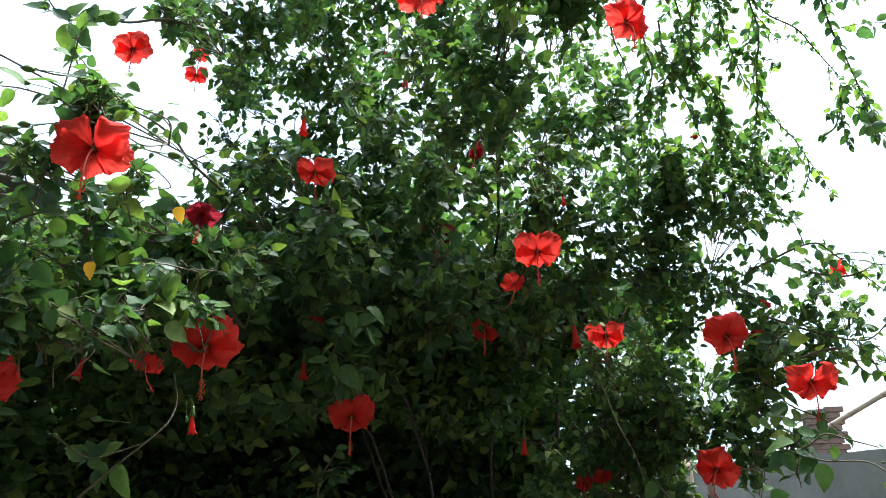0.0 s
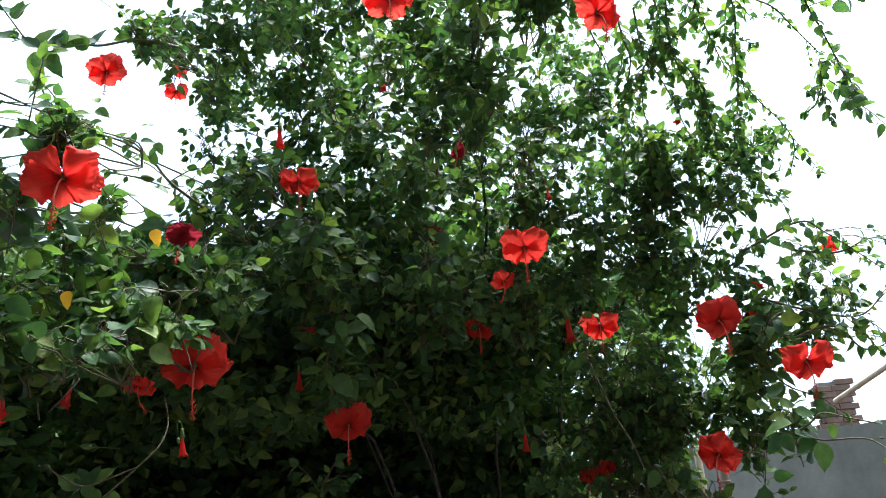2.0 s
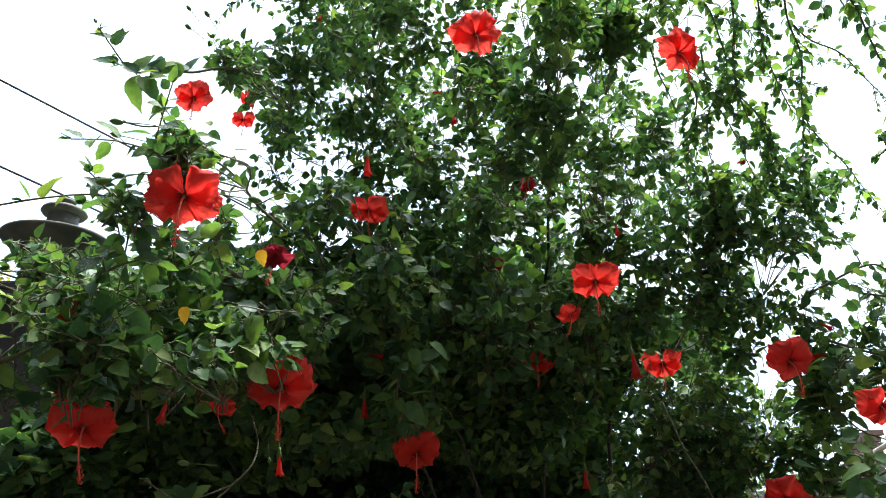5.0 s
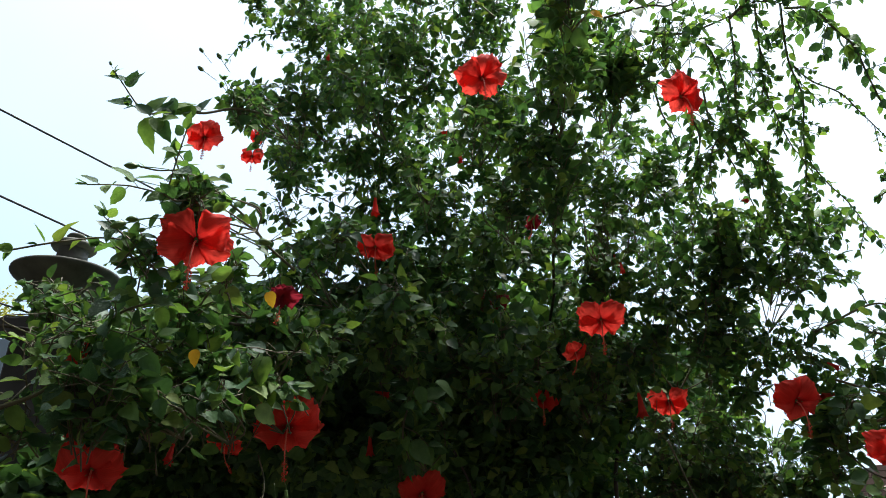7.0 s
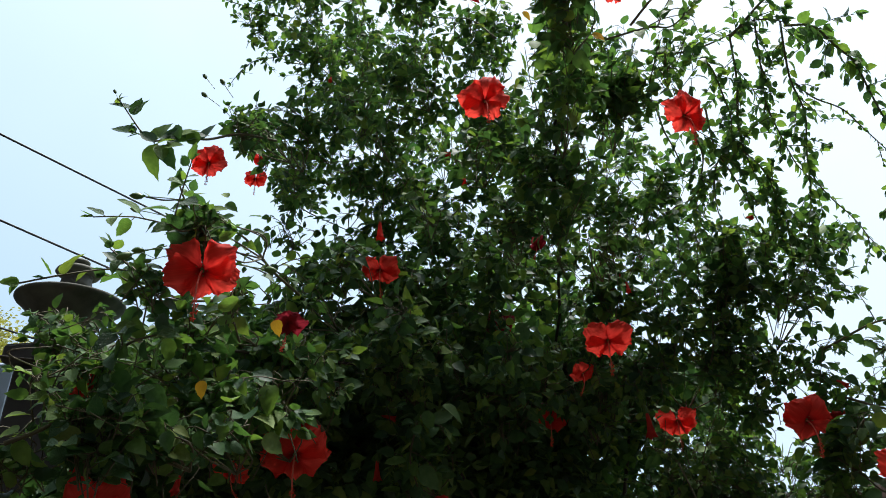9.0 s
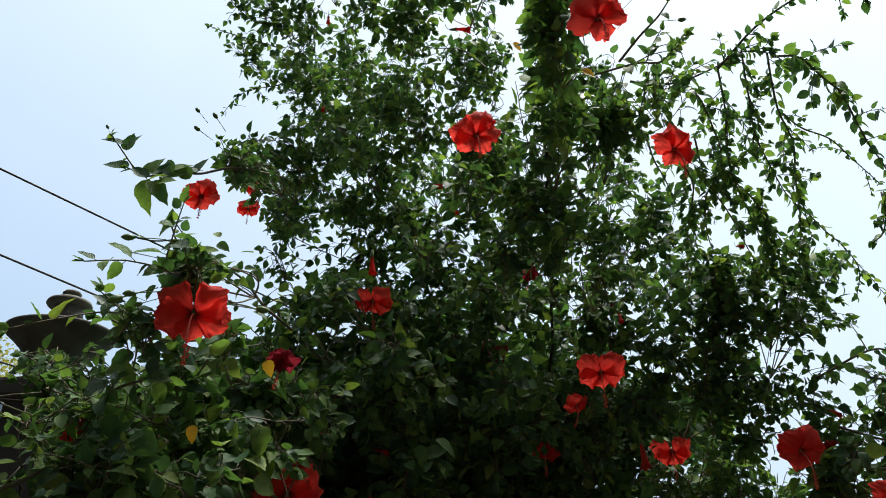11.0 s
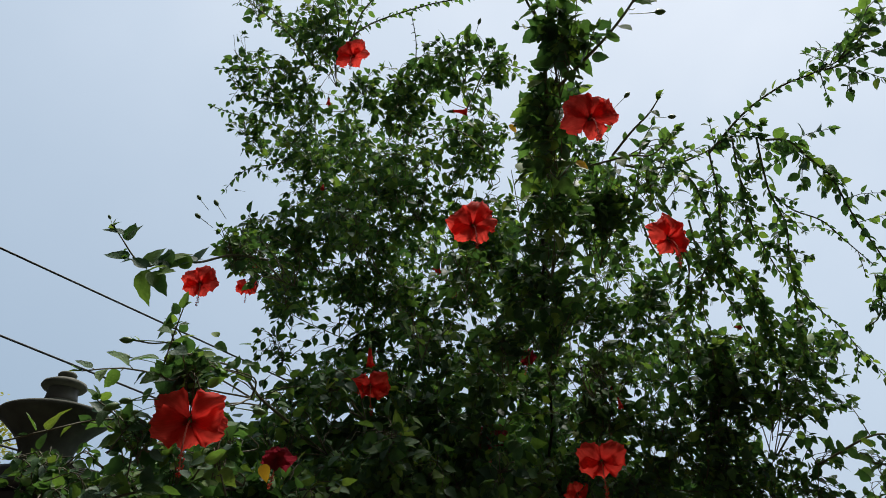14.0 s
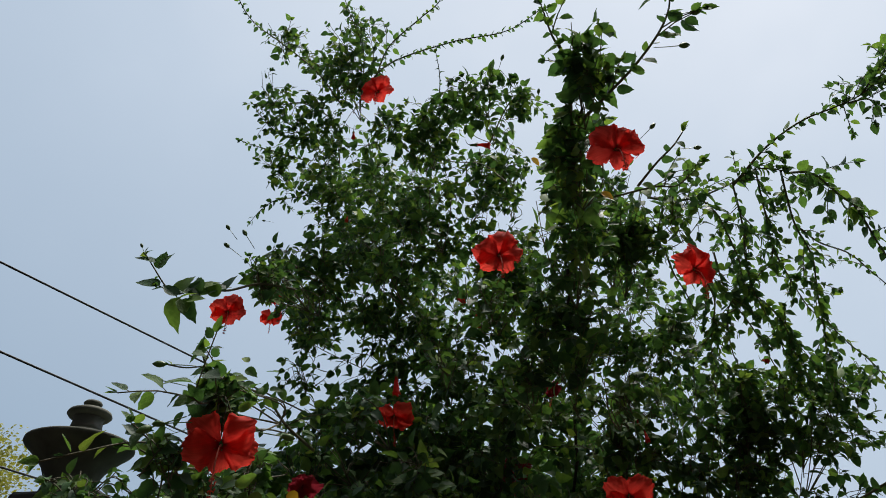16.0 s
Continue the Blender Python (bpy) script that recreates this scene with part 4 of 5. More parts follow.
clump((-0.93, 1.95, 3.96), (0.10, 0.12, 0.10), 12, 0.042, holes=0.3)
clump((-0.56, 1.90, 4.28), (0.10, 0.12, 0.10), 14, 0.042, holes=0.25)
clump((0.53, 2.10, 1.52), (0.09, 0.12, 0.07), 36, 0.046, holes=0.05)
clump((0.61, 2.00, 1.52), (0.07, 0.12, 0.06), 24, 0.046, holes=0.05)
clump((0.65, 1.90, 1.50), (0.06, 0.10, 0.04), 12, 0.044, holes=0.1)
clump((0.59, 2.15, 1.64), (0.08, 0.12, 0.07), 25, 0.041, holes=0.30)
clump((-0.17, 1.90, 2.54), (0.12, 0.12, 0.08), 30, 0.044, holes=0.15)
clump((-0.29, 1.95, 2.45), (0.10, 0.12, 0.07), 20, 0.044, holes=0.15)
clump((0.05, 2.20, 2.19), (0.16, 0.14, 0.10), 55, 0.044, holes=0.1)
clump((0.31, 2.20, 2.24), (0.15, 0.14, 0.11), 45, 0.044, holes=0.15)
clump((0.44, 2.25, 2.12), (0.11, 0.14, 0.09), 28, 0.044, holes=0.15)
clump((0.20, 2.20, 2.38), (0.13, 0.14, 0.08), 24, 0.044, holes=0.2)
clump((0.12, 2.20, 2.88), (0.16, 0.14, 0.12), 18, 0.044, holes=0.25)
clump((0.39, 2.10, 2.71), (0.13, 0.14, 0.09), 15, 0.044, holes=0.25)
# dense inside: leaf layers added to block light and keep the hollow dark
shade_mass((-1.05, 2.55, 2.00), (0.75, 0.65, 0.07), 7000, 0.06)
shade_mass((-0.45, 2.55, 2.28), (0.95, 0.75, 0.10), 7650, 0.06)
shade_mass((0.35, 2.75, 2.25), (0.60, 0.60, 0.10), 4420, 0.06)
shade_mass((-0.84, 3.21, 1.75), (0.99, 0.25, 0.37), 6800, 0.065)
shade_mass((0.08, 3.09, 1.81), (0.46, 0.25, 0.36), 4600, 0.06)
shade_mass((-0.17, 2.53, 2.16), (0.56, 0.20, 0.23), 3060, 0.055)
shade_mass((-1.51, 2.90, 1.70), (0.56, 0.20, 0.31), 4080, 0.06)
shade_mass((-0.80, 2.25, 1.92), (0.70, 0.50, 0.12), 6120, 0.05)
shade_mass((-0.10, 2.65, 1.95), (0.65, 0.45, 0.15), 5100, 0.05)
shade_mass((-0.06, 3.12, 1.43), (0.70, 0.30, 0.32), 4760, 0.06)
shade_mass((-1.04, 2.93, 1.33), (1.03, 0.25, 0.30), 5440, 0.06)
shade_mass((-0.94, 3.25, 1.92), (1.23, 0.25, 0.46), 5000, 0.07)
shade_mass((0.03, 3.26, 1.93), (0.56, 0.25, 0.51), 2400, 0.07)
shade_mass((-0.84, 1.80, 1.95), (0.25, 0.15, 0.12), 1190, 0.055)
shade_mass((-0.01, 2.36, 2.46), (0.46, 0.20, 0.18), 750, 0.055)
shade_mass((-0.77, 1.76, 2.04), (0.33, 0.30, 0.05), 2550, 0.055)
shade_mass((-0.40, 2.17, 2.10), (0.39, 0.30, 0.08), 2890, 0.055)
shade_mass((0.07, 2.39, 2.10), (0.29, 0.20, 0.09), 1530, 0.05)
shade_mass((-0.46, 2.74, 2.23), (0.49, 0.25, 0.25), 4080, 0.05)
shade_mass((0.01, 2.88, 2.19), (0.35, 0.25, 0.26), 1870, 0.05)
shade_mass((0.0, 2.35, 0.85), (0.60, 0.55, 0.42), 8500, 0.07)
shade_mass((0.0, 2.3, 0.4), (0.6, 0.4, 0.3), 2550, 0.07)
shade_mass((-1.20, 1.86, 1.66), (0.17, 0.12, 0.19), 1530, 0.055)
shade_mass((0.61, 2.90, 1.75), (0.25, 0.20, 0.31), 600, 0.055)
# backing leaves added behind the shrub to shut out horizon light
shade_mass((-0.70, 3.66, 1.17), (1.30, 0.34, 1.10), 11500, 0.08)
# long whips against the sky
whip([(-0.52, 1.88, 3.83), (-0.40, 1.78, 3.88), (-0.14, 1.71, 3.90), (0.08, 1.66, 3.88), (0.22, 1.58, 3.90)], 0.03, 0.01, 0.004)
whip([(-0.47, 1.86, 3.87), (-0.40, 1.74, 3.93), (-0.26, 1.64, 3.97), (-0.18, 1.61, 4.03), (-0.13, 1.55, 4.12)], 0.03, 0.01, 0.0035)
whip([(-0.62, 1.90, 3.80), (-0.71, 1.82, 3.91), (-0.85, 1.74, 4.01), (-0.96, 1.68, 4.08), (-1.02, 1.62, 4.17), (-1.02, 1.56, 4.24)], 0.032, 0.011, 0.0035)
whip([(-0.55, 1.97, 3.82), (-0.52, 1.83, 4.02), (-0.57, 1.72, 4.16), (-0.61, 1.63, 4.27)], 0.04, 0.012, 0.0035, side_twigs=6)
whip([(-0.64, 1.94, 3.74), (-0.77, 1.89, 3.80), (-0.88, 1.89, 3.80), (-1.01, 1.88, 3.81)], 0.036, 0.011, 0.003, side_twigs=2)
whip([(-0.74, 1.98, 3.69), (-0.87, 1.97, 3.70), (-0.96, 1.90, 3.77), (-0.97, 1.89, 3.80)], 0.036, 0.011, 0.003)
whip([(-0.78, 2.03, 3.61), (-0.90, 2.00, 3.64), (-1.00, 1.98, 3.67), (-1.05, 1.97, 3.69)], 0.034, 0.011, 0.003)
whip([(-0.62, 2.02, 3.43), (-0.78, 2.03, 3.41), (-0.87, 2.03, 3.40), (-0.92, 2.04, 3.38)], 0.038, 0.011, 0.003, side_twigs=2)
whip([(0.03, 1.77, 3.19), (-0.05, 1.82, 3.33), (-0.16, 1.86, 3.39), (-0.23, 1.83, 3.40)], 0.034, 0.016, 0.003)
whip([(-0.20, 1.87, 3.46), (-0.20, 1.78, 3.59), (-0.19, 1.71, 3.69), (-0.20, 1.64, 3.76)], 0.028, 0.016, 0.003)
whip([(-0.02, 1.78, 3.39), (0.06, 1.69, 3.50), (0.12, 1.69, 3.52), (0.21, 1.71, 3.50)], 0.032, 0.016, 0.003, side_twigs=2)
whip([(0.15, 1.22, 2.68), (0.14, 1.08, 2.78), (0.13, 0.98, 2.83), (0.10, 0.94, 2.88), (0.08, 0.90, 2.94)], 0.045, 0.022, 0.006, side_twigs=3)
whip([(0.16, 1.05, 2.73), (0.22, 1.00, 2.76), (0.27, 0.96, 2.79), (0.31, 0.90, 2.81), (0.33, 0.86, 2.84), (0.33, 0.83, 2.88)], 0.05, 0.02, 0.004, side_twigs=5)
whip([(0.27, 1.15, 2.61), (0.31, 1.11, 2.64), (0.34, 1.07, 2.65), (0.36, 1.05, 2.67)], 0.046, 0.028, 0.003)
whip([(0.24, 1.24, 2.66), (0.32, 1.19, 2.64), (0.37, 1.19, 2.64), (0.40, 1.14, 2.64)], 0.04, 0.02, 0.003, side_twigs=4)
whip([(0.43, 1.59, 2.94), (0.50, 1.60, 2.93), (0.58, 1.59, 2.93), (0.68, 1.57, 2.96), (0.75, 1.55, 2.99), (0.83, 1.55, 2.98)], 0.040, 0.0130, 0.0042, side_twigs=12)
whip([(0.58, 1.59, 2.93), (0.63, 1.62, 2.88), (0.66, 1.66, 2.82), (0.68, 1.69, 2.76), (0.69, 1.73, 2.70), (0.76, 1.76, 2.63), (0.80, 1.80, 2.57), (0.84, 1.85, 2.48)], 0.035, 0.0094, 0.003, side_twigs=12)
whip([(0.68, 1.57, 2.96), (0.70, 1.64, 2.85), (0.70, 1.69, 2.77), (0.71, 1.73, 2.69), (0.74, 1.77, 2.63), (0.78, 1.82, 2.54), (0.82, 1.87, 2.44)], 0.035, 0.0094, 0.003, side_twigs=14)
whip([(0.75, 1.55, 2.99), (0.76, 1.59, 2.93), (0.77, 1.63, 2.86), (0.78, 1.67, 2.79), (0.82, 1.72, 2.71), (0.86, 1.76, 2.64), (0.90, 1.79, 2.58), (0.89, 1.87, 2.44)], 0.034, 0.0101, 0.0028, side_twigs=9)
whip([(0.78, 1.67, 2.79), (0.77, 1.69, 2.76), (0.72, 1.72, 2.71), (0.67, 1.76, 2.65), (0.61, 1.78, 2.62), (0.57, 1.81, 2.57), (0.49, 1.84, 2.52)], 0.037, 0.0130, 0.0028, side_twigs=8)
whip([(0.82, 1.55, 2.98), (0.83, 1.59, 2.91), (0.85, 1.64, 2.84), (0.89, 1.69, 2.76), (0.89, 1.74, 2.66), (0.91, 1.78, 2.60), (0.96, 1.81, 2.54), (1.02, 1.84, 2.49), (1.06, 1.87, 2.43), (1.05, 1.91, 2.36)], 0.034, 0.0101, 0.0032, side_twigs=11)
whip([(0.86, 1.64, 2.83), (0.91, 1.66, 2.79), (0.99, 1.68, 2.76), (1.05, 1.71, 2.71), (1.12, 1.74, 2.64)], 0.024, 0.016, 0.003, side_twigs=3)
whip([(0.56, 1.68, 2.78), (0.58, 1.72, 2.72), (0.60, 1.75, 2.67), (0.59, 1.78, 2.61), (0.58, 1.83, 2.54), (0.61, 1.87, 2.46)], 0.040, 0.0116, 0.0032, side_twigs=12)
whip([(0.61, 1.68, 2.79), (0.63, 1.73, 2.70), (0.66, 1.76, 2.65), (0.70, 1.79, 2.59), (0.74, 1.83, 2.51), (0.78, 1.87, 2.44)], 0.037, 0.0130, 0.003, side_twigs=7)
whip([(0.35, 1.65, 2.85), (0.40, 1.65, 2.84), (0.44, 1.66, 2.83), (0.47, 1.68, 2.80), (0.49, 1.71, 2.74), (0.52, 1.74, 2.69), (0.55, 1.78, 2.63)], 0.034, 0.015, 0.0055, side_twigs=4)
whip([(0.89, 1.74, 2.66), (0.90, 1.79, 2.58), (0.90, 1.83, 2.51), (0.91, 1.88, 2.42)], 0.037, 0.0116, 0.0028, side_twigs=7)
whip([(0.76, 1.76, 2.63), (0.81, 1.80, 2.57), (0.80, 1.84, 2.50), (0.83, 1.88, 2.42)], 0.037, 0.0116, 0.0028, side_twigs=7)
whip([(0.69, 1.73, 2.70), (0.64, 1.76, 2.65), (0.63, 1.79, 2.59), (0.64, 1.83, 2.52), (0.68, 1.87, 2.45)], 0.037, 0.0130, 0.0028, side_twigs=6)
whip([(0.68, 1.57, 2.95), (0.79, 1.52, 3.05), (0.90, 1.48, 3.11), (0.99, 1.44, 3.12), (1.07, 1.40, 3.14), (1.16, 1.36, 3.23)], 0.035, 0.0109, 0.0042, side_twigs=10)
whip([(1.01, 1.42, 3.11), (1.07, 1.42, 3.12), (1.10, 1.42, 3.08)], 0.044, 0.012, 0.003, side_twigs=4)
whip([(1.05, 1.40, 3.13), (1.13, 1.40, 3.22), (1.20, 1.40, 3.33)], 0.044, 0.012, 0.003, side_twigs=4)
whip([(0.87, 1.62, 3.03), (0.95, 1.62, 3.02), (1.00, 1.62, 2.93), (1.03, 1.62, 2.88), (1.04, 1.62, 2.78), (1.05, 1.62, 2.69), (1.08, 1.64, 2.64), (1.10, 1.64, 2.51), (1.11, 1.64, 2.40)], 0.046, 0.013, 0.0042, side_twigs=16)
whip([(1.06, 1.66, 2.56), (1.05, 1.66, 2.49), (1.02, 1.66, 2.43), (0.99, 1.66, 2.41)], 0.034, 0.012, 0.0026, side_twigs=4)
whip([(0.84, 1.86, 2.11), (0.97, 1.79, 2.16), (1.04, 1.80, 2.13), (1.18, 1.84, 2.04)], 0.036, 0.018, 0.0035, side_twigs=6)
whip([(0.86, 1.86, 1.98), (0.97, 1.83, 1.93), (1.06, 1.78, 1.90), (1.13, 1.76, 1.96)], 0.036, 0.02, 0.0035, side_twigs=6)
whip([(0.90, 1.85, 1.86), (0.99, 1.79, 1.88), (1.07, 1.81, 1.82), (1.16, 1.80, 1.85)], 0.04, 0.022, 0.0035, side_twigs=5)
whip([(0.98, 1.87, 2.11), (1.07, 1.82, 2.08), (1.16, 1.81, 2.11), (1.25, 1.82, 2.09)], 0.034, 0.018, 0.0035, side_twigs=5)
whip([(0.80, 1.86, 1.83), (0.83, 1.82, 1.78), (0.85, 1.79, 1.74), (0.88, 1.74, 1.71)], 0.05, 0.022, 0.0025, side_twigs=3)
whip([(0.759, 1.850, 1.636), (0.764, 1.750, 1.628), (0.788, 1.680, 1.624), (0.828, 1.640, 1.604), (0.899, 1.600, 1.599), (0.928, 1.560, 1.560)], 0.02, 0.2, 0.003, start=0.85)
whip([(0.788, 1.680, 1.624), (0.814, 1.660, 1.639), (0.840, 1.640, 1.660), (0.879, 1.620, 1.646), (0.927, 1.600, 1.629)], 0.02, 0.2, 0.0024, start=0.8)
whip([(0.545, 1.950, 1.579), (0.556, 1.880, 1.535), (0.590, 1.820, 1.489), (0.650, 1.760, 1.467), (0.699, 1.720, 1.461)], 0.04, 0.05, 0.003, start=0.2, side_twigs=2)
whip([(0.709, 1.800, 1.595), (0.727, 1.760, 1.592), (0.756, 1.740, 1.595)], 0.02, 0.2, 0.0022, start=0.9)
big_leaf((0.817, 1.630, 1.598), (-0.007, 0.000, -0.061), 0.061, (0.05, -0.90, 0.45))
big_leaf((0.787, 1.680, 1.648), (-0.067, 0.000, -0.008), 0.067, (0.10, -0.60, 0.80))
big_leaf((0.797, 1.670, 1.668), (0.043, 0.000, -0.005), 0.044, (0.05, -0.90, 0.45))
big_leaf((0.756, 1.670, 1.624), (-0.034, 0.000, -0.040), 0.053, (0.05, -0.90, 0.45))
big_leaf((0.751, 1.660, 1.621), (0.023, 0.000, -0.039), 0.046, (-0.30, -0.80, 0.40))
big_leaf((0.787, 1.660, 1.586), (0.038, 0.000, 0.027), 0.047, (0.05, -0.90, 0.45))
big_leaf((0.781, 1.660, 1.622), (0.053, 0.000, -0.012), 0.055, (0.10, -0.60, 0.80))
big_leaf((0.830, 1.650, 1.667), (0.029, 0.000, 0.029), 0.041, (0.05, -0.90, 0.45))
big_leaf((0.835, 1.630, 1.659), (0.046, 0.000, -0.027), 0.053, (0.05, -0.90, 0.45))
big_leaf((0.841, 1.630, 1.664), (0.051, 0.000, -0.004), 0.051, (0.10, -0.60, 0.80))
big_leaf((0.848, 1.630, 1.635), (-0.001, 0.000, -0.031), 0.031, (-0.30, -0.80, 0.40))
big_leaf((0.868, 1.620, 1.641), (0.000, 0.000, -0.039), 0.039, (-0.30, -0.80, 0.40))
big_leaf((0.918, 1.600, 1.625), (-0.016, 0.000, 0.052), 0.055, (0.05, -0.90, 0.45))
big_leaf((0.911, 1.600, 1.630), (0.026, 0.000, 0.041), 0.048, (-0.30, -0.80, 0.40))
big_leaf((0.927, 1.600, 1.632), (0.026, 0.000, -0.011), 0.028, (0.10, -0.60, 0.80))
big_leaf((0.767, 1.720, 1.716), (0.039, 0.000, 0.014), 0.042, (0.05, -0.90, 0.45))
big_leaf((0.758, 1.720, 1.711), (0.038, 0.000, -0.010), 0.039, (0.10, -0.60, 0.80))
big_leaf((0.740, 1.730, 1.699), (0.033, 0.000, -0.021), 0.039, (0.05, -0.90, 0.45))
big_leaf((0.736, 1.740, 1.683), (-0.006, 0.000, 0.033), 0.033, (0.05, -0.90, 0.45))
big_leaf((0.674, 1.780, 1.670), (0.052, 0.000, -0.019), 0.055, (0.10, -0.60, 0.80))
big_leaf((0.706, 1.760, 1.645), (0.019, 0.000, -0.023), 0.030, (0.05, -0.90, 0.45))
big_leaf((0.867, 1.620, 1.735), (0.042, 0.000, 0.040), 0.058, (0.05, -0.90, 0.45))
big_leaf((0.882, 1.620, 1.742), (0.026, 0.000, -0.016), 0.030, (-0.30, -0.80, 0.40))
big_leaf((0.928, 1.600, 1.772), (0.028, 0.000, -0.017), 0.033, (0.05, -0.90, 0.45))
big_leaf((0.781, 1.700, 1.688), (0.041, 0.000, 0.009), 0.042, (0.05, -0.90, 0.45))
big_leaf((0.783, 1.700, 1.666), (-0.033, 0.000, -0.001), 0.033, (-0.30, -0.80, 0.40))
big_leaf((0.799, 1.650, 1.593), (-0.025, 0.000, -0.019), 0.032, (0.10, -0.60, 0.80))
big_leaf((0.639, 1.770, 1.475), (-0.005, 0.000, 0.046), 0.046, (0.05, -0.90, 0.45))
big_leaf((0.646, 1.760, 1.472), (0.047, 0.000, 0.001), 0.047, (0.10, -0.60, 0.80))
big_leaf((0.658, 1.750, 1.467), (0.038, 0.000, 0.030), 0.048, (-0.30, -0.80, 0.40))
big_leaf((0.705, 1.720, 1.461), (0.013, 0.000, 0.062), 0.063, (0.05, -0.90, 0.45))
big_leaf((0.715, 1.720, 1.460), (0.034, 0.000, 0.014), 0.036, (0.10, -0.60, 0.80))
big_leaf((0.616, 1.780, 1.483), (-0.036, 0.000, -0.015), 0.039, (0.05, -0.90, 0.45))
big_leaf((0.579, 1.830, 1.506), (-0.037, 0.000, -0.015), 0.040, (0.05, -0.90, 0.45))
big_leaf((0.558, 1.850, 1.524), (0.038, 0.000, 0.021), 0.044, (0.10, -0.60, 0.80))
big_leaf((0.536, 1.900, 1.566), (-0.029, 0.000, -0.040), 0.049, (0.05, -0.90, 0.45))
big_leaf((0.902, 1.570, 1.555), (0.026, 0.000, -0.015), 0.030, (-0.30, -0.80, 0.40))
bud((0.735, 1.720, 1.484), (0.858, 0.000, 0.514), 0.86)
bud((0.671, 1.780, 1.544), (0.925, 0.000, 0.380), 0.49)
bud((0.899, 1.600, 1.599), (1.000, 0.000, -0.008), 0.51)
whip([(0.37, 1.72, 1.81), (0.39, 1.72, 1.75), (0.41, 1.72, 1.69), (0.44, 1.72, 1.63), (0.46, 1.72, 1.57)], 0.02, 0.09, 0.0024)
whip([(-0.60, 1.60, 2.00), (-0.57, 1.60, 1.97), (-0.53, 1.60, 1.93), (-0.51, 1.60, 1.91)], 0.02, 0.12, 0.002)
# sprays on the open flank
whip([(-0.574, 1.480, 2.606), (-0.648, 1.420, 2.588), (-0.709, 1.370, 2.540), (-0.761, 1.340, 2.533), (-0.802, 1.310, 2.498), (-0.829, 1.300, 2.515), (-0.863, 1.290, 2.561), (-0.889, 1.280, 2.598)], 0.03, 0.07, 0.0036, start=0.5)
whip([(-0.810, 1.310, 2.499), (-0.831, 1.300, 2.509), (-0.846, 1.290, 2.513)], 0.02, 0.2, 0.0014, start=0.9)
big_leaf((-0.785, 1.280, 2.474), (-0.039, 0.000, 0.027), 0.048, (0.05, -0.90, 0.45))
big_leaf((-0.772, 1.270, 2.459), (0.030, 0.000, 0.025), 0.039, (0.10, -0.60, 0.80))
big_leaf((-0.765, 1.290, 2.466), (0.047, 0.000, -0.003), 0.047, (0.05, -0.90, 0.45))
big_leaf((-0.748, 1.310, 2.493), (-0.021, 0.000, 0.059), 0.062, (-0.30, -0.80, 0.40))
big_leaf((-0.728, 1.310, 2.478), (0.039, -0.000, 0.011), 0.041, (0.10, -0.60, 0.80))
big_leaf((-0.710, 1.330, 2.498), (-0.030, 0.000, 0.045), 0.054, (-0.30, -0.80, 0.40))
big_leaf((-0.696, 1.340, 2.497), (0.031, -0.000, 0.034), 0.046, (0.05, -0.90, 0.45))
big_leaf((-0.680, 1.330, 2.496), (-0.004, 0.000, -0.056), 0.056, (0.05, -0.90, 0.45))
big_leaf((-0.683, 1.360, 2.524), (0.040, -0.000, -0.031), 0.051, (0.10, -0.60, 0.80))
big_leaf((-0.705, 1.310, 2.476), (-0.028, 0.000, -0.046), 0.054, (0.05, -0.90, 0.45))
big_leaf((-0.709, 1.350, 2.526), (0.024, 0.000, 0.050), 0.055, (0.10, -0.60, 0.80))
big_leaf((-0.853, 1.290, 2.560), (0.010, 0.000, 0.051), 0.052, (0.05, -0.90, 0.45))
big_leaf((-0.845, 1.280, 2.552), (0.026, 0.000, 0.047), 0.054, (-0.30, -0.80, 0.40))
big_leaf((-0.861, 1.280, 2.571), (-0.055, 0.000, 0.020), 0.058, (0.10, -0.60, 0.80))
big_leaf((-0.839, 1.290, 2.511), (-0.063, 0.000, 0.013), 0.064, (0.05, -0.90, 0.45))
big_leaf((-0.830, 1.290, 2.506), (-0.027, 0.000, -0.008), 0.028, (0.10, -0.60, 0.80))
big_leaf((-0.800, 1.300, 2.492), (0.032, 0.000, 0.055), 0.064, (0.05, -0.90, 0.45))
big_leaf((-0.785, 1.310, 2.499), (0.037, 0.000, 0.030), 0.047, (-0.30, -0.80, 0.40))
big_leaf((-0.795, 1.300, 2.482), (-0.008, 0.000, -0.078), 0.078, (-0.30, -0.80, 0.40))
big_leaf((-0.779, 1.290, 2.467), (0.045, 0.000, -0.047), 0.065, (0.05, -0.90, 0.45))
big_leaf((-0.771, 1.280, 2.463), (0.013, 0.000, -0.045), 0.047, (0.10, -0.60, 0.80))
big_leaf((-0.766, 1.320, 2.501), (0.042, 0.000, 0.055), 0.069, (0.10, -0.60, 0.80))
big_leaf((-0.747, 1.330, 2.507), (0.048, 0.000, 0.042), 0.063, (0.05, -0.90, 0.45))
big_leaf((-0.771, 1.310, 2.487), (0.043, 0.000, 0.025), 0.050, (0.05, -0.90, 0.45))
big_leaf((-0.751, 1.320, 2.486), (0.023, 0.000, -0.036), 0.043, (-0.30, -0.80, 0.40))
big_leaf((-0.732, 1.330, 2.488), (0.017, 0.000, -0.057), 0.059, (0.05, -0.90, 0.45))
big_leaf((-0.722, 1.340, 2.513), (0.051, -0.000, -0.025), 0.057, (0.10, -0.60, 0.80))
big_leaf((-0.748, 1.300, 2.479), (-0.047, 0.000, 0.035), 0.058, (0.10, -0.60, 0.80))
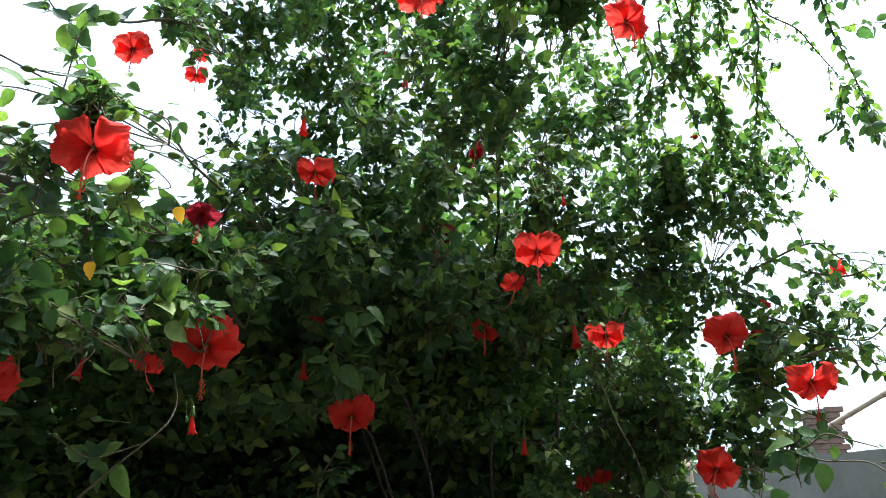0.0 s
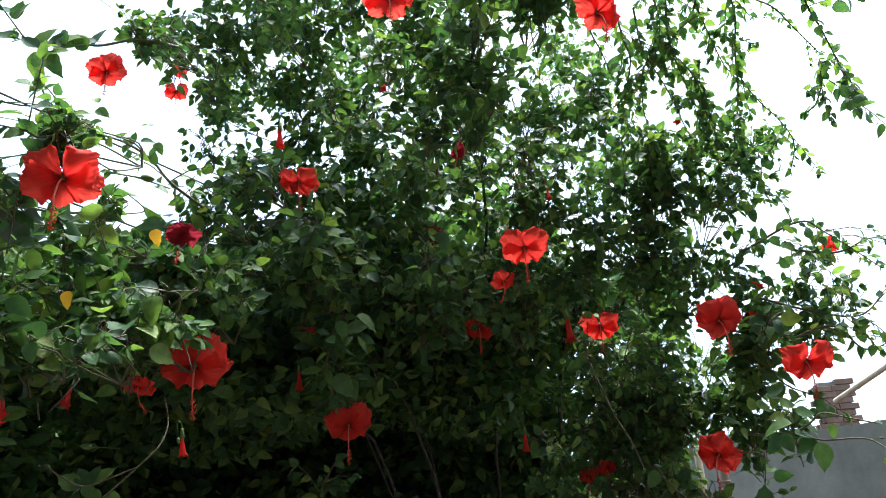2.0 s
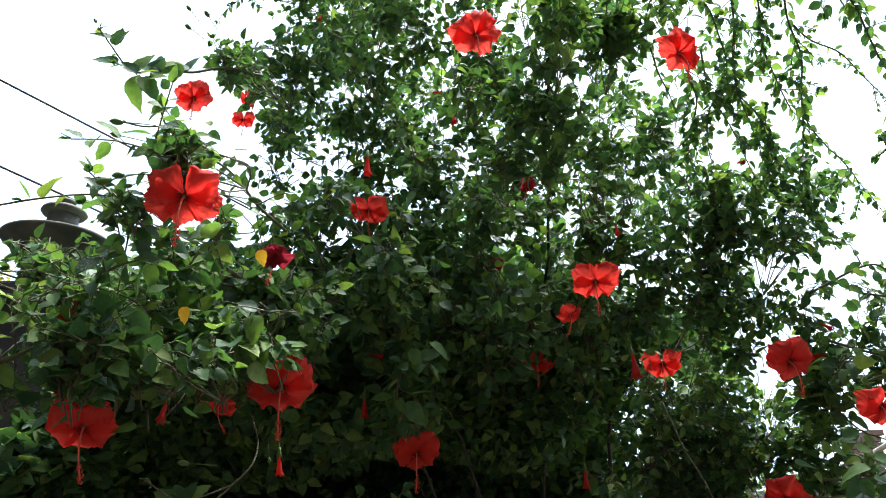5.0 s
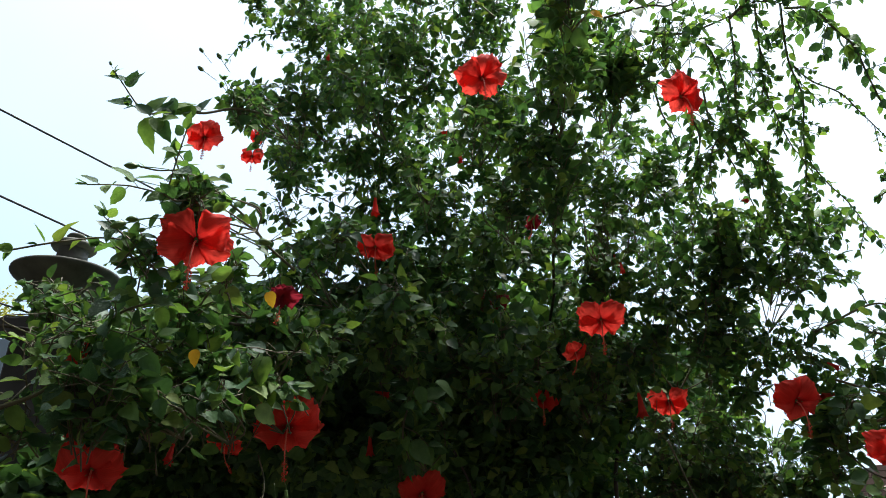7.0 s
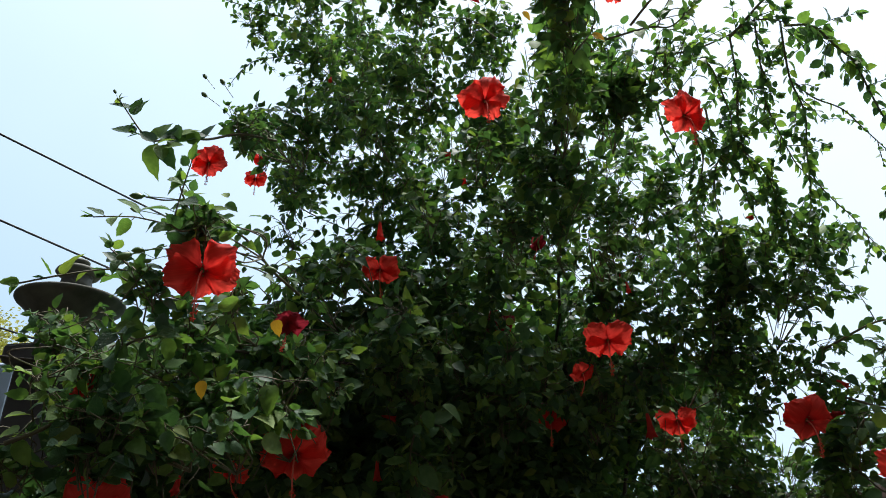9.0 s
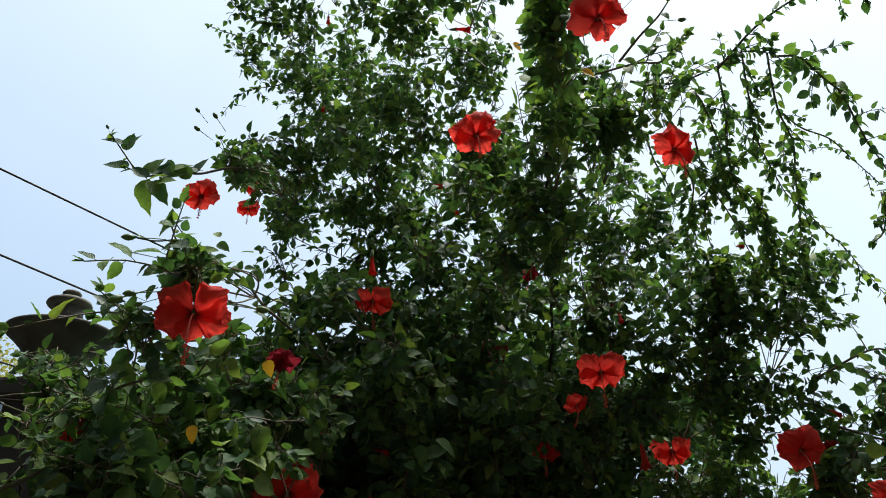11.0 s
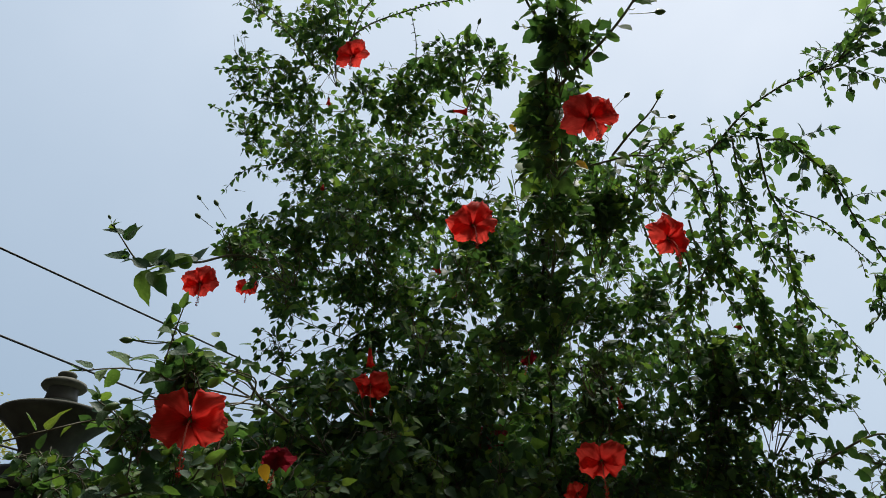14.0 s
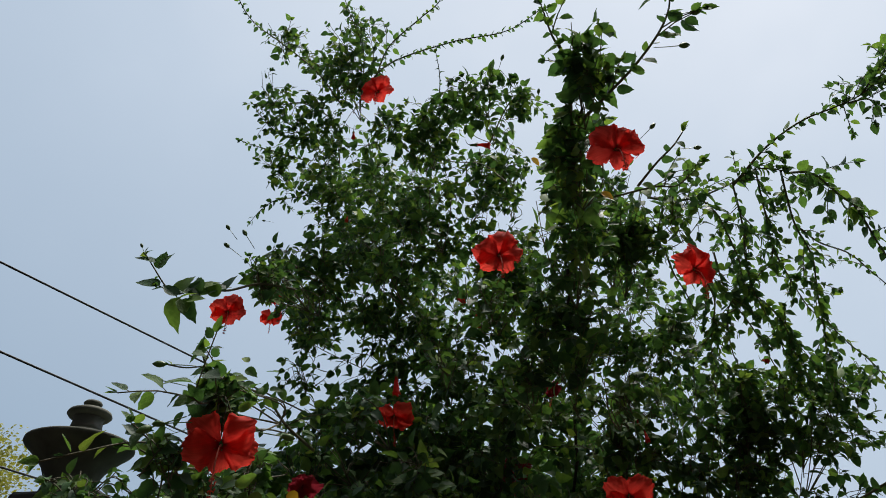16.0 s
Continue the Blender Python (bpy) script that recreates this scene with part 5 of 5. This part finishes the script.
big_leaf((-0.723, 1.320, 2.491), (-0.032, 0.000, -0.019), 0.038, (0.05, -0.90, 0.45))
big_leaf((-0.710, 1.340, 2.512), (0.020, 0.000, 0.028), 0.034, (0.05, -0.90, 0.45))
big_leaf((-0.697, 1.340, 2.504), (-0.019, 0.000, -0.034), 0.039, (-0.30, -0.80, 0.40))
bud((-0.887, 1.280, 2.591), (-0.481, 0.000, 0.877), 0.67)
bud((-0.722, 1.400, 2.720), (-0.592, 0.000, 0.806), 0.93)
bud((-0.671, 1.400, 2.688), (-0.533, 0.000, 0.846), 1.09)
bud((-0.702, 1.400, 2.663), (-0.749, 0.000, 0.662), 1.04)
bud((-0.669, 1.500, 2.854), (-0.963, 0.000, 0.269), 0.52)
whip([(-0.475, 1.450, 2.157), (-0.520, 1.380, 2.187), (-0.553, 1.360, 2.230), (-0.554, 1.260, 2.214), (-0.551, 1.160, 2.179), (-0.555, 1.080, 2.154), (-0.560, 1.030, 2.150)], 0.034, 0.028, 0.0034, start=0.30, side_twigs=2)
whip([(-0.559, 1.030, 2.140), (-0.569, 1.020, 2.165), (-0.576, 1.010, 2.188)], 0.026, 0.03, 0.0016, start=0.3)
whip([(-0.511, 1.360, 2.163), (-0.503, 1.220, 2.117), (-0.497, 1.100, 2.071)], 0.026, 0.06, 0.0018, start=0.75)
big_leaf((-0.559, 1.020, 2.157), (0.027, 0.000, 0.014), 0.030, (0.10, -0.60, 0.80))
big_leaf((-0.559, 1.020, 2.147), (-0.030, 0.000, -0.002), 0.030, (0.05, -0.90, 0.45))
big_leaf((-0.566, 1.020, 2.167), (-0.007, 0.000, 0.017), 0.018, (0.10, -0.60, 0.80))
big_leaf((-0.535, 1.030, 2.144), (-0.011, 0.000, 0.019), 0.022, (0.05, -0.90, 0.45))
big_leaf((-0.522, 1.030, 2.139), (0.019, 0.000, 0.009), 0.021, (0.10, -0.60, 0.80))
big_leaf((-0.542, 1.020, 2.114), (-0.018, 0.000, -0.018), 0.025, (0.05, -0.90, 0.45))
big_leaf((-0.519, 1.030, 2.121), (0.030, 0.000, 0.002), 0.030, (0.05, -0.90, 0.45))
big_leaf((-0.522, 1.000, 2.092), (-0.015, 0.000, 0.018), 0.023, (-0.30, -0.80, 0.40))
big_leaf((-0.491, 1.020, 2.095), (-0.025, 0.000, 0.005), 0.025, (0.10, -0.60, 0.80))
big_leaf((-0.572, 1.030, 2.091), (-0.018, 0.000, 0.010), 0.020, (0.05, -0.90, 0.45))
big_leaf((-0.551, 1.020, 2.094), (-0.015, 0.000, 0.016), 0.022, (0.10, -0.60, 0.80))
big_leaf((-0.508, 1.060, 2.167), (0.021, 0.000, -0.015), 0.026, (-0.30, -0.80, 0.40))
big_leaf((-0.506, 1.060, 2.179), (-0.015, 0.000, 0.018), 0.023, (0.05, -0.90, 0.45))
big_leaf((-0.528, 1.200, 2.180), (0.002, 0.000, 0.022), 0.022, (0.05, -0.90, 0.45))
big_leaf((-0.527, 1.220, 2.189), (0.007, 0.000, 0.027), 0.028, (0.10, -0.60, 0.80))
big_leaf((-0.519, 1.200, 2.166), (-0.000, 0.000, -0.016), 0.016, (0.05, -0.90, 0.45))
big_leaf((-0.529, 1.300, 2.276), (-0.027, 0.000, 0.009), 0.029, (0.10, -0.60, 0.80))
big_leaf((-0.520, 1.300, 2.237), (0.013, 0.000, -0.023), 0.027, (0.05, -0.90, 0.45))
big_leaf((-0.526, 1.250, 2.213), (0.024, 0.000, 0.005), 0.025, (0.05, -0.90, 0.45))
big_leaf((-0.596, 1.040, 2.082), (-0.012, 0.000, -0.027), 0.030, (-0.30, -0.80, 0.40))
big_leaf((-0.659, 0.990, 2.031), (0.041, 0.000, 0.008), 0.042, (0.05, -0.90, 0.45))
big_leaf((-0.636, 1.000, 2.013), (0.026, 0.000, 0.019), 0.032, (0.10, -0.60, 0.80))
big_leaf((-0.598, 1.000, 2.001), (-0.029, 0.000, 0.031), 0.042, (0.05, -0.90, 0.45))
big_leaf((-0.608, 1.000, 2.019), (0.040, 0.000, 0.006), 0.040, (0.10, -0.60, 0.80))
big_leaf((-0.598, 1.000, 2.006), (0.036, -0.000, -0.005), 0.036, (0.05, -0.90, 0.45))
big_leaf((-0.634, 1.000, 1.989), (0.027, -0.000, -0.021), 0.034, (-0.30, -0.80, 0.40))
big_leaf((-0.595, 1.020, 1.995), (0.023, 0.000, 0.013), 0.027, (0.05, -0.90, 0.45))
big_leaf((-0.598, 1.020, 1.965), (0.026, 0.000, 0.008), 0.027, (0.05, -0.90, 0.45))
big_leaf((-0.569, 1.020, 1.965), (0.024, 0.000, 0.008), 0.025, (0.10, -0.60, 0.80))
big_leaf((-0.583, 1.020, 1.969), (0.027, 0.000, -0.026), 0.037, (0.05, -0.90, 0.45))
big_leaf((-0.551, 1.040, 1.979), (0.019, 0.000, 0.021), 0.028, (-0.30, -0.80, 0.40))
big_leaf((-0.507, 1.120, 2.037), (0.053, 0.000, 0.006), 0.053, (0.10, -0.60, 0.80))
big_leaf((-0.524, 1.100, 1.999), (0.029, 0.000, 0.018), 0.034, (0.05, -0.90, 0.45))
big_leaf((-0.505, 1.120, 2.018), (0.038, 0.000, 0.004), 0.038, (0.05, -0.90, 0.45))
big_leaf((-0.504, 1.030, 1.956), (-0.025, 0.000, 0.009), 0.026, (0.05, -0.90, 0.45))
big_leaf((-0.511, 1.050, 1.974), (0.015, 0.000, -0.024), 0.028, (-0.30, -0.80, 0.40))
big_leaf((-0.610, 0.970, 1.909), (0.031, 0.000, 0.007), 0.032, (0.05, -0.90, 0.45))
big_leaf((-0.515, 1.300, 2.140), (0.032, 0.000, -0.014), 0.035, (0.10, -0.60, 0.80))
whip([(-0.569, 1.020, 2.155), (-0.595, 1.010, 2.149), (-0.621, 1.000, 2.151)], 0.016, 0.2, 0.0012, start=0.9)
bud((-0.579, 1.016, 2.154), (-0.933, -0.354, -0.063), 1.0)
bud((-0.570, 1.000, 2.057), (-0.659, -0.557, -0.505), 1.15)
bud((-0.497, 1.100, 2.069), (0.974, 0.000, -0.225), 1.15)
whip([(-0.56, 1.07, 2.16), (-0.53, 1.00, 2.09), (-0.53, 0.96, 2.06), (-0.55, 0.95, 2.07)], 0.042, 0.016, 0.002, side_twigs=4)
whip([(-0.56, 1.09, 2.01), (-0.60, 1.03, 2.02), (-0.64, 0.98, 2.01), (-0.68, 0.93, 1.98), (-0.73, 0.91, 1.96)], 0.038, 0.05, 0.0017)
bud((-0.57, 0.97, 2.02), (-0.02, 0.00, 0.01), 0.50)
big_leaf((-0.68, 0.93, 1.98), (0.02, -0.02, 0.03), 0.044, (0.00, -0.60, 1.00))
big_leaf((-0.70, 0.93, 1.98), (-0.01, -0.02, 0.02), 0.031, (0.00, -0.60, 1.00))
whip([(-0.54, 1.23, 2.06), (-0.58, 1.14, 2.02), (-0.61, 1.06, 2.00), (-0.64, 1.01, 2.01)], 0.042, 0.028, 0.003, side_twigs=3)
whip([(-0.575, 1.220, 1.499), (-0.544, 1.220, 1.529), (-0.511, 1.240, 1.570), (-0.476, 1.260, 1.609), (-0.452, 1.280, 1.643), (-0.458, 1.320, 1.685), (-0.486, 1.360, 1.740)], 0.03, 0.05, 0.0024, start=0.55)
whip([(-0.476, 1.260, 1.609), (-0.509, 1.240, 1.593), (-0.541, 1.220, 1.581), (-0.562, 1.200, 1.593), (-0.592, 1.190, 1.614)], 0.02, 0.2, 0.0015, start=0.9)
whip([(-0.636, 1.100, 1.835), (-0.635, 1.100, 1.803), (-0.645, 1.100, 1.754), (-0.660, 1.100, 1.708)], 0.02, 0.3, 0.0017, start=0.95)
big_leaf((-0.550, 1.240, 1.582), (-0.018, 0.000, 0.032), 0.036, (0.05, -0.90, 0.45))
big_leaf((-0.545, 1.240, 1.582), (0.020, 0.000, 0.031), 0.037, (0.10, -0.60, 0.80))
big_leaf((-0.559, 1.240, 1.582), (-0.040, 0.000, 0.018), 0.044, (-0.30, -0.80, 0.40))
big_leaf((-0.536, 1.240, 1.586), (0.025, 0.000, 0.026), 0.036, (0.05, -0.90, 0.45))
big_leaf((-0.558, 1.240, 1.578), (-0.022, 0.000, -0.008), 0.024, (0.10, -0.60, 0.80))
big_leaf((-0.530, 1.240, 1.577), (-0.000, 0.000, -0.035), 0.035, (-0.30, -0.80, 0.40))
big_leaf((-0.511, 1.240, 1.572), (0.041, 0.000, 0.008), 0.042, (0.10, -0.60, 0.80))
big_leaf((-0.507, 1.240, 1.572), (0.020, 0.000, -0.057), 0.060, (-0.30, -0.80, 0.40))
big_leaf((-0.538, 1.240, 1.564), (-0.000, 0.000, -0.035), 0.035, (0.05, -0.90, 0.45))
big_leaf((-0.498, 1.240, 1.581), (0.011, 0.000, 0.027), 0.029, (0.05, -0.90, 0.45))
big_leaf((-0.554, 1.240, 1.582), (0.025, 0.000, -0.018), 0.031, (0.05, -0.90, 0.45))
big_leaf((-0.469, 1.240, 1.612), (-0.031, 0.000, 0.028), 0.042, (0.05, -0.90, 0.45))
big_leaf((-0.439, 1.240, 1.639), (0.036, 0.000, 0.027), 0.045, (0.10, -0.60, 0.80))
big_leaf((-0.439, 1.240, 1.639), (-0.032, 0.000, 0.033), 0.046, (0.05, -0.90, 0.45))
big_leaf((-0.435, 1.240, 1.648), (0.039, 0.000, -0.010), 0.040, (0.05, -0.90, 0.45))
big_leaf((-0.435, 1.240, 1.648), (0.019, 0.000, -0.050), 0.054, (-0.30, -0.80, 0.40))
big_leaf((-0.452, 1.240, 1.630), (-0.030, 0.000, 0.019), 0.036, (-0.30, -0.80, 0.40))
big_leaf((-0.441, 1.240, 1.666), (-0.016, 0.000, 0.014), 0.021, (0.05, -0.90, 0.45))
big_leaf((-0.446, 1.240, 1.620), (0.040, 0.000, -0.028), 0.049, (0.10, -0.60, 0.80))
big_leaf((-0.432, 1.240, 1.666), (0.018, 0.000, 0.014), 0.023, (0.05, -0.90, 0.45))
bud((-0.498, 1.240, 1.638), (-0.995, 0.000, 0.099), 0.96)
bud((-0.562, 1.200, 1.593), (-0.838, 0.000, 0.546), 0.63)
bud((-0.434, 1.300, 1.682), (0.162, 0.000, -0.987), 0.54)
whip([(-0.22, 1.74, 1.98), (-0.24, 1.69, 1.89), (-0.25, 1.69, 1.83), (-0.23, 1.71, 1.76)], 0.06, 0.02, 0.003, side_twigs=3)
big_leaf((-0.21, 1.63, 1.93), (0.02, 0.01, -0.05), 0.049, (0.00, -1.00, 0.40))
big_leaf((-0.17, 1.63, 1.94), (0.05, 0.00, -0.02), 0.057, (0.00, -0.60, 1.00))
big_leaf((-0.25, 1.64, 1.95), (-0.04, -0.01, -0.01), 0.040, (0.00, -0.60, 1.00))
big_leaf((-0.26, 1.69, 1.83), (-0.05, -0.01, -0.01), 0.052, (0.00, -0.60, 1.00))
big_leaf((-0.23, 1.67, 1.81), (0.05, 0.01, -0.05), 0.070, (0.00, -1.00, 0.50))
whip([(-0.30, 1.86, 1.50), (-0.28, 1.79, 1.57), (-0.26, 1.77, 1.60), (-0.24, 1.76, 1.63)], 0.05, 0.024, 0.003, side_twigs=3)
whip([(-0.46, 1.34, 1.89), (-0.45, 1.33, 1.86), (-0.46, 1.31, 1.84)], 0.04, 0.016, 0.003, side_twigs=3)
whip([(-0.60, 1.01, 1.82), (-0.60, 1.01, 1.79), (-0.61, 1.02, 1.74)], 0.04, 0.06, 0.0025)
whip([(-0.74, 0.98, 1.75), (-0.71, 1.00, 1.77), (-0.67, 1.02, 1.80), (-0.62, 1.06, 1.84)], 0.055, 0.03, 0.004, side_twigs=5)
whip([(-0.63, 1.03, 1.90), (-0.59, 1.00, 1.90), (-0.55, 0.98, 1.90)], 0.055, 0.02, 0.003, side_twigs=3)
whip([(-0.71, 1.02, 1.79), (-0.65, 1.01, 1.78), (-0.61, 1.00, 1.79)], 0.06, 0.02, 0.003, side_twigs=3)
yellow_leaf((-0.42, 1.12, 1.97), (0.01, 0.00, -0.04), 0.030)
yellow_leaf((-0.49, 1.02, 1.84), (0.00, 0.00, -0.03), 0.027)
yellow_leaf((0.20, 1.20, 2.64), (0.03, 0.00, -0.02), 0.036)
yellow_leaf((-0.42, 1.54, 1.94), (0.03, -0.01, 0.00), 0.028)
yellow_leaf((0.12, 1.73, 3.26), (0.03, 0.01, -0.03), 0.040)
# open flowers
flower((-0.499, 0.985, 2.003), 12, -24, 0.88, -4, 1.0, spread=58)
flower((-0.74, 1.47, 2.54), 25, -30, 0.66, 20, 1.0, spread=46)
flower((-0.80, 2.00, 2.92), -30, -40, 0.52, 0, 1.0)
flower((-0.82, 2.02, 2.85), 20, -50, 0.56, 0, 1.0)
flower((-0.04, 1.30, 2.55), 10, -14, 0.86, 30, 1.0, spread=40)
flower((0.41, 1.34, 2.51), 30, -25, 0.88, -20, 1.0, spread=44)
flower((-0.34, 1.76, 2.36), 0, -55, 0.81, 0, 1.0)
flower((-0.455, 1.30, 2.045), 40, -48, 0.66, 0, 0.12, "half-closed red flower with petals coloured dark for shade", SHADED_PETALS)
flower((-0.02, 2.02, 2.28), 30, -40, 0.83, 0, 0.75, "half-closed red flower with petals coloured dark for shade", SHADED_PETALS)
flower((0.085, 1.72, 2.40), 50, -40, 0.5, 0, 0.45, "half-closed red flower with petals coloured dark for shade", SHADED_PETALS)
flower((0.24, 1.68, 2.10), -10, -40, 0.86, 0, 1.0)
flower((0.19, 1.82, 2.06), 40, -50, 0.58, 0, 1.0)
flower((0.13, 2.16, 2.02), 0, -45, 0.79, 0, 1.0)
flower((0.47, 2.02, 1.97), -15, -35, 0.81, 0, 1.0)
flower((0.71, 1.78, 1.91), 10, -20, 0.95, 0, 1.0, spread=42)
flower((0.88, 1.74, 1.79), 0, -30, 0.9, 0, 1.0)
flower((0.71, 1.94, 1.60), -50, -20, 0.93, 0, 1.0, spread=44)
flower((1.16, 2.01, 2.16), 30, -20, 0.54, 0, 1.0)
flower((-0.21, 1.76, 1.71), 5, -35, 0.88, 0, 1.0, spread=40)
flower((-0.443, 1.39, 1.80), 8, -40, 1.0, 0, 1.0, spread=44)
flower((-0.60, 1.50, 1.79), -30, -55, 0.62, 0, 1.0)
flower((-0.655, 1.10, 1.685), 10, -55, 0.82, 0, 1.0, spread=44)
flower((-0.45, 1.84, 3.78), -10, -20, 1.00, 15, 1.0, spread=40)
flower((0.20, 1.01, 2.59), 5, -15, 0.86, 10, 1.0, spread=42)
flower((-0.72, 1.10, 1.86), 150, -10, 0.36, 0, 1.0)
flower((0.46, 2.16, 1.59), 20, -30, 0.43, 0, 1.0)
flower((0.41, 2.17, 1.57), -20, -30, 0.43, 0, 1.0)
# furled flowers and buds
furled((0.354, 1.880, 1.964), 10, -70, 0.95)
furled((-0.67, 1.06, 1.76), 0, -68, 0.61)
furled((-0.28, 1.34, 2.275), 0, -88, 0.61)
furled((-0.10, 1.71, 2.64), 30, -78, 0.66)
furled((-0.33, 1.75, 1.95), 90, -5, 0.57)
furled((-0.61, 1.27, 1.75), 0, -58, 0.57)
furled((-0.35, 1.84, 1.86), 0, -88, 0.74)
furled((0.88, 1.90, 1.95), -80, 0, 0.74)
furled((-0.55, 1.89, 3.61), 20, -68, 0.57)
furled((-0.07, 1.78, 3.39), 80, -10, 0.82)
furled((-0.57, 1.99, 3.26), 0, -58, 0.49)
furled((-0.15, 1.61, 2.63), 30, -30, 0.57)
furled((0.73, 1.86, 2.52), 0, -20, 0.49)
furled((0.33, 1.84, 2.35), 0, -78, 0.57)
furled((0.32, 1.74, 2.28), 20, -68, 0.49)
furled((0.23, 2.06, 1.69), 0, -88, 0.74)
furled((-0.39, 1.22, 1.65), 0, -98, 0.49)
furled((0.84, 1.84, 2.02), 30, -30, 0.49)
furled((-0.60, 1.25, 1.50), -70, 0, 0.66)
bud((0.25, 1.02, 2.62), (0.04, -0.02, 0.03), 0.76)
bud((0.34, 1.07, 2.64), (0.06, 0.00, 0.00), 0.82)
bud((0.32, 0.87, 2.83), (0.07, 0.00, 0.00), 1.06)
bud((0.30, 0.92, 2.79), (0.07, 0.00, 0.00), 1.06)
bud((0.02, 1.63, 3.59), (0.03, -0.04, 0.06), 1.11)
bud((0.07, 1.67, 3.54), (0.03, -0.02, 0.03), 0.63)
bud((0.11, 1.38, 3.13), (0.01, -0.03, 0.05), 0.84)
bud((-0.81, 1.88, 3.82), (-0.06, 0.01, -0.01), 0.86)
bud((-0.49, 1.73, 4.05), (0.02, -0.03, 0.05), 0.86)
bud((-0.57, 0.98, 2.10), (-0.05, -0.01, 0.01), 0.82)
bud((-0.54, 0.96, 2.03), (-0.06, 0.00, 0.00), 0.91)
bud((-0.54, 0.96, 2.02), (-0.04, 0.00, -0.01), 0.62)
finish_leaves()
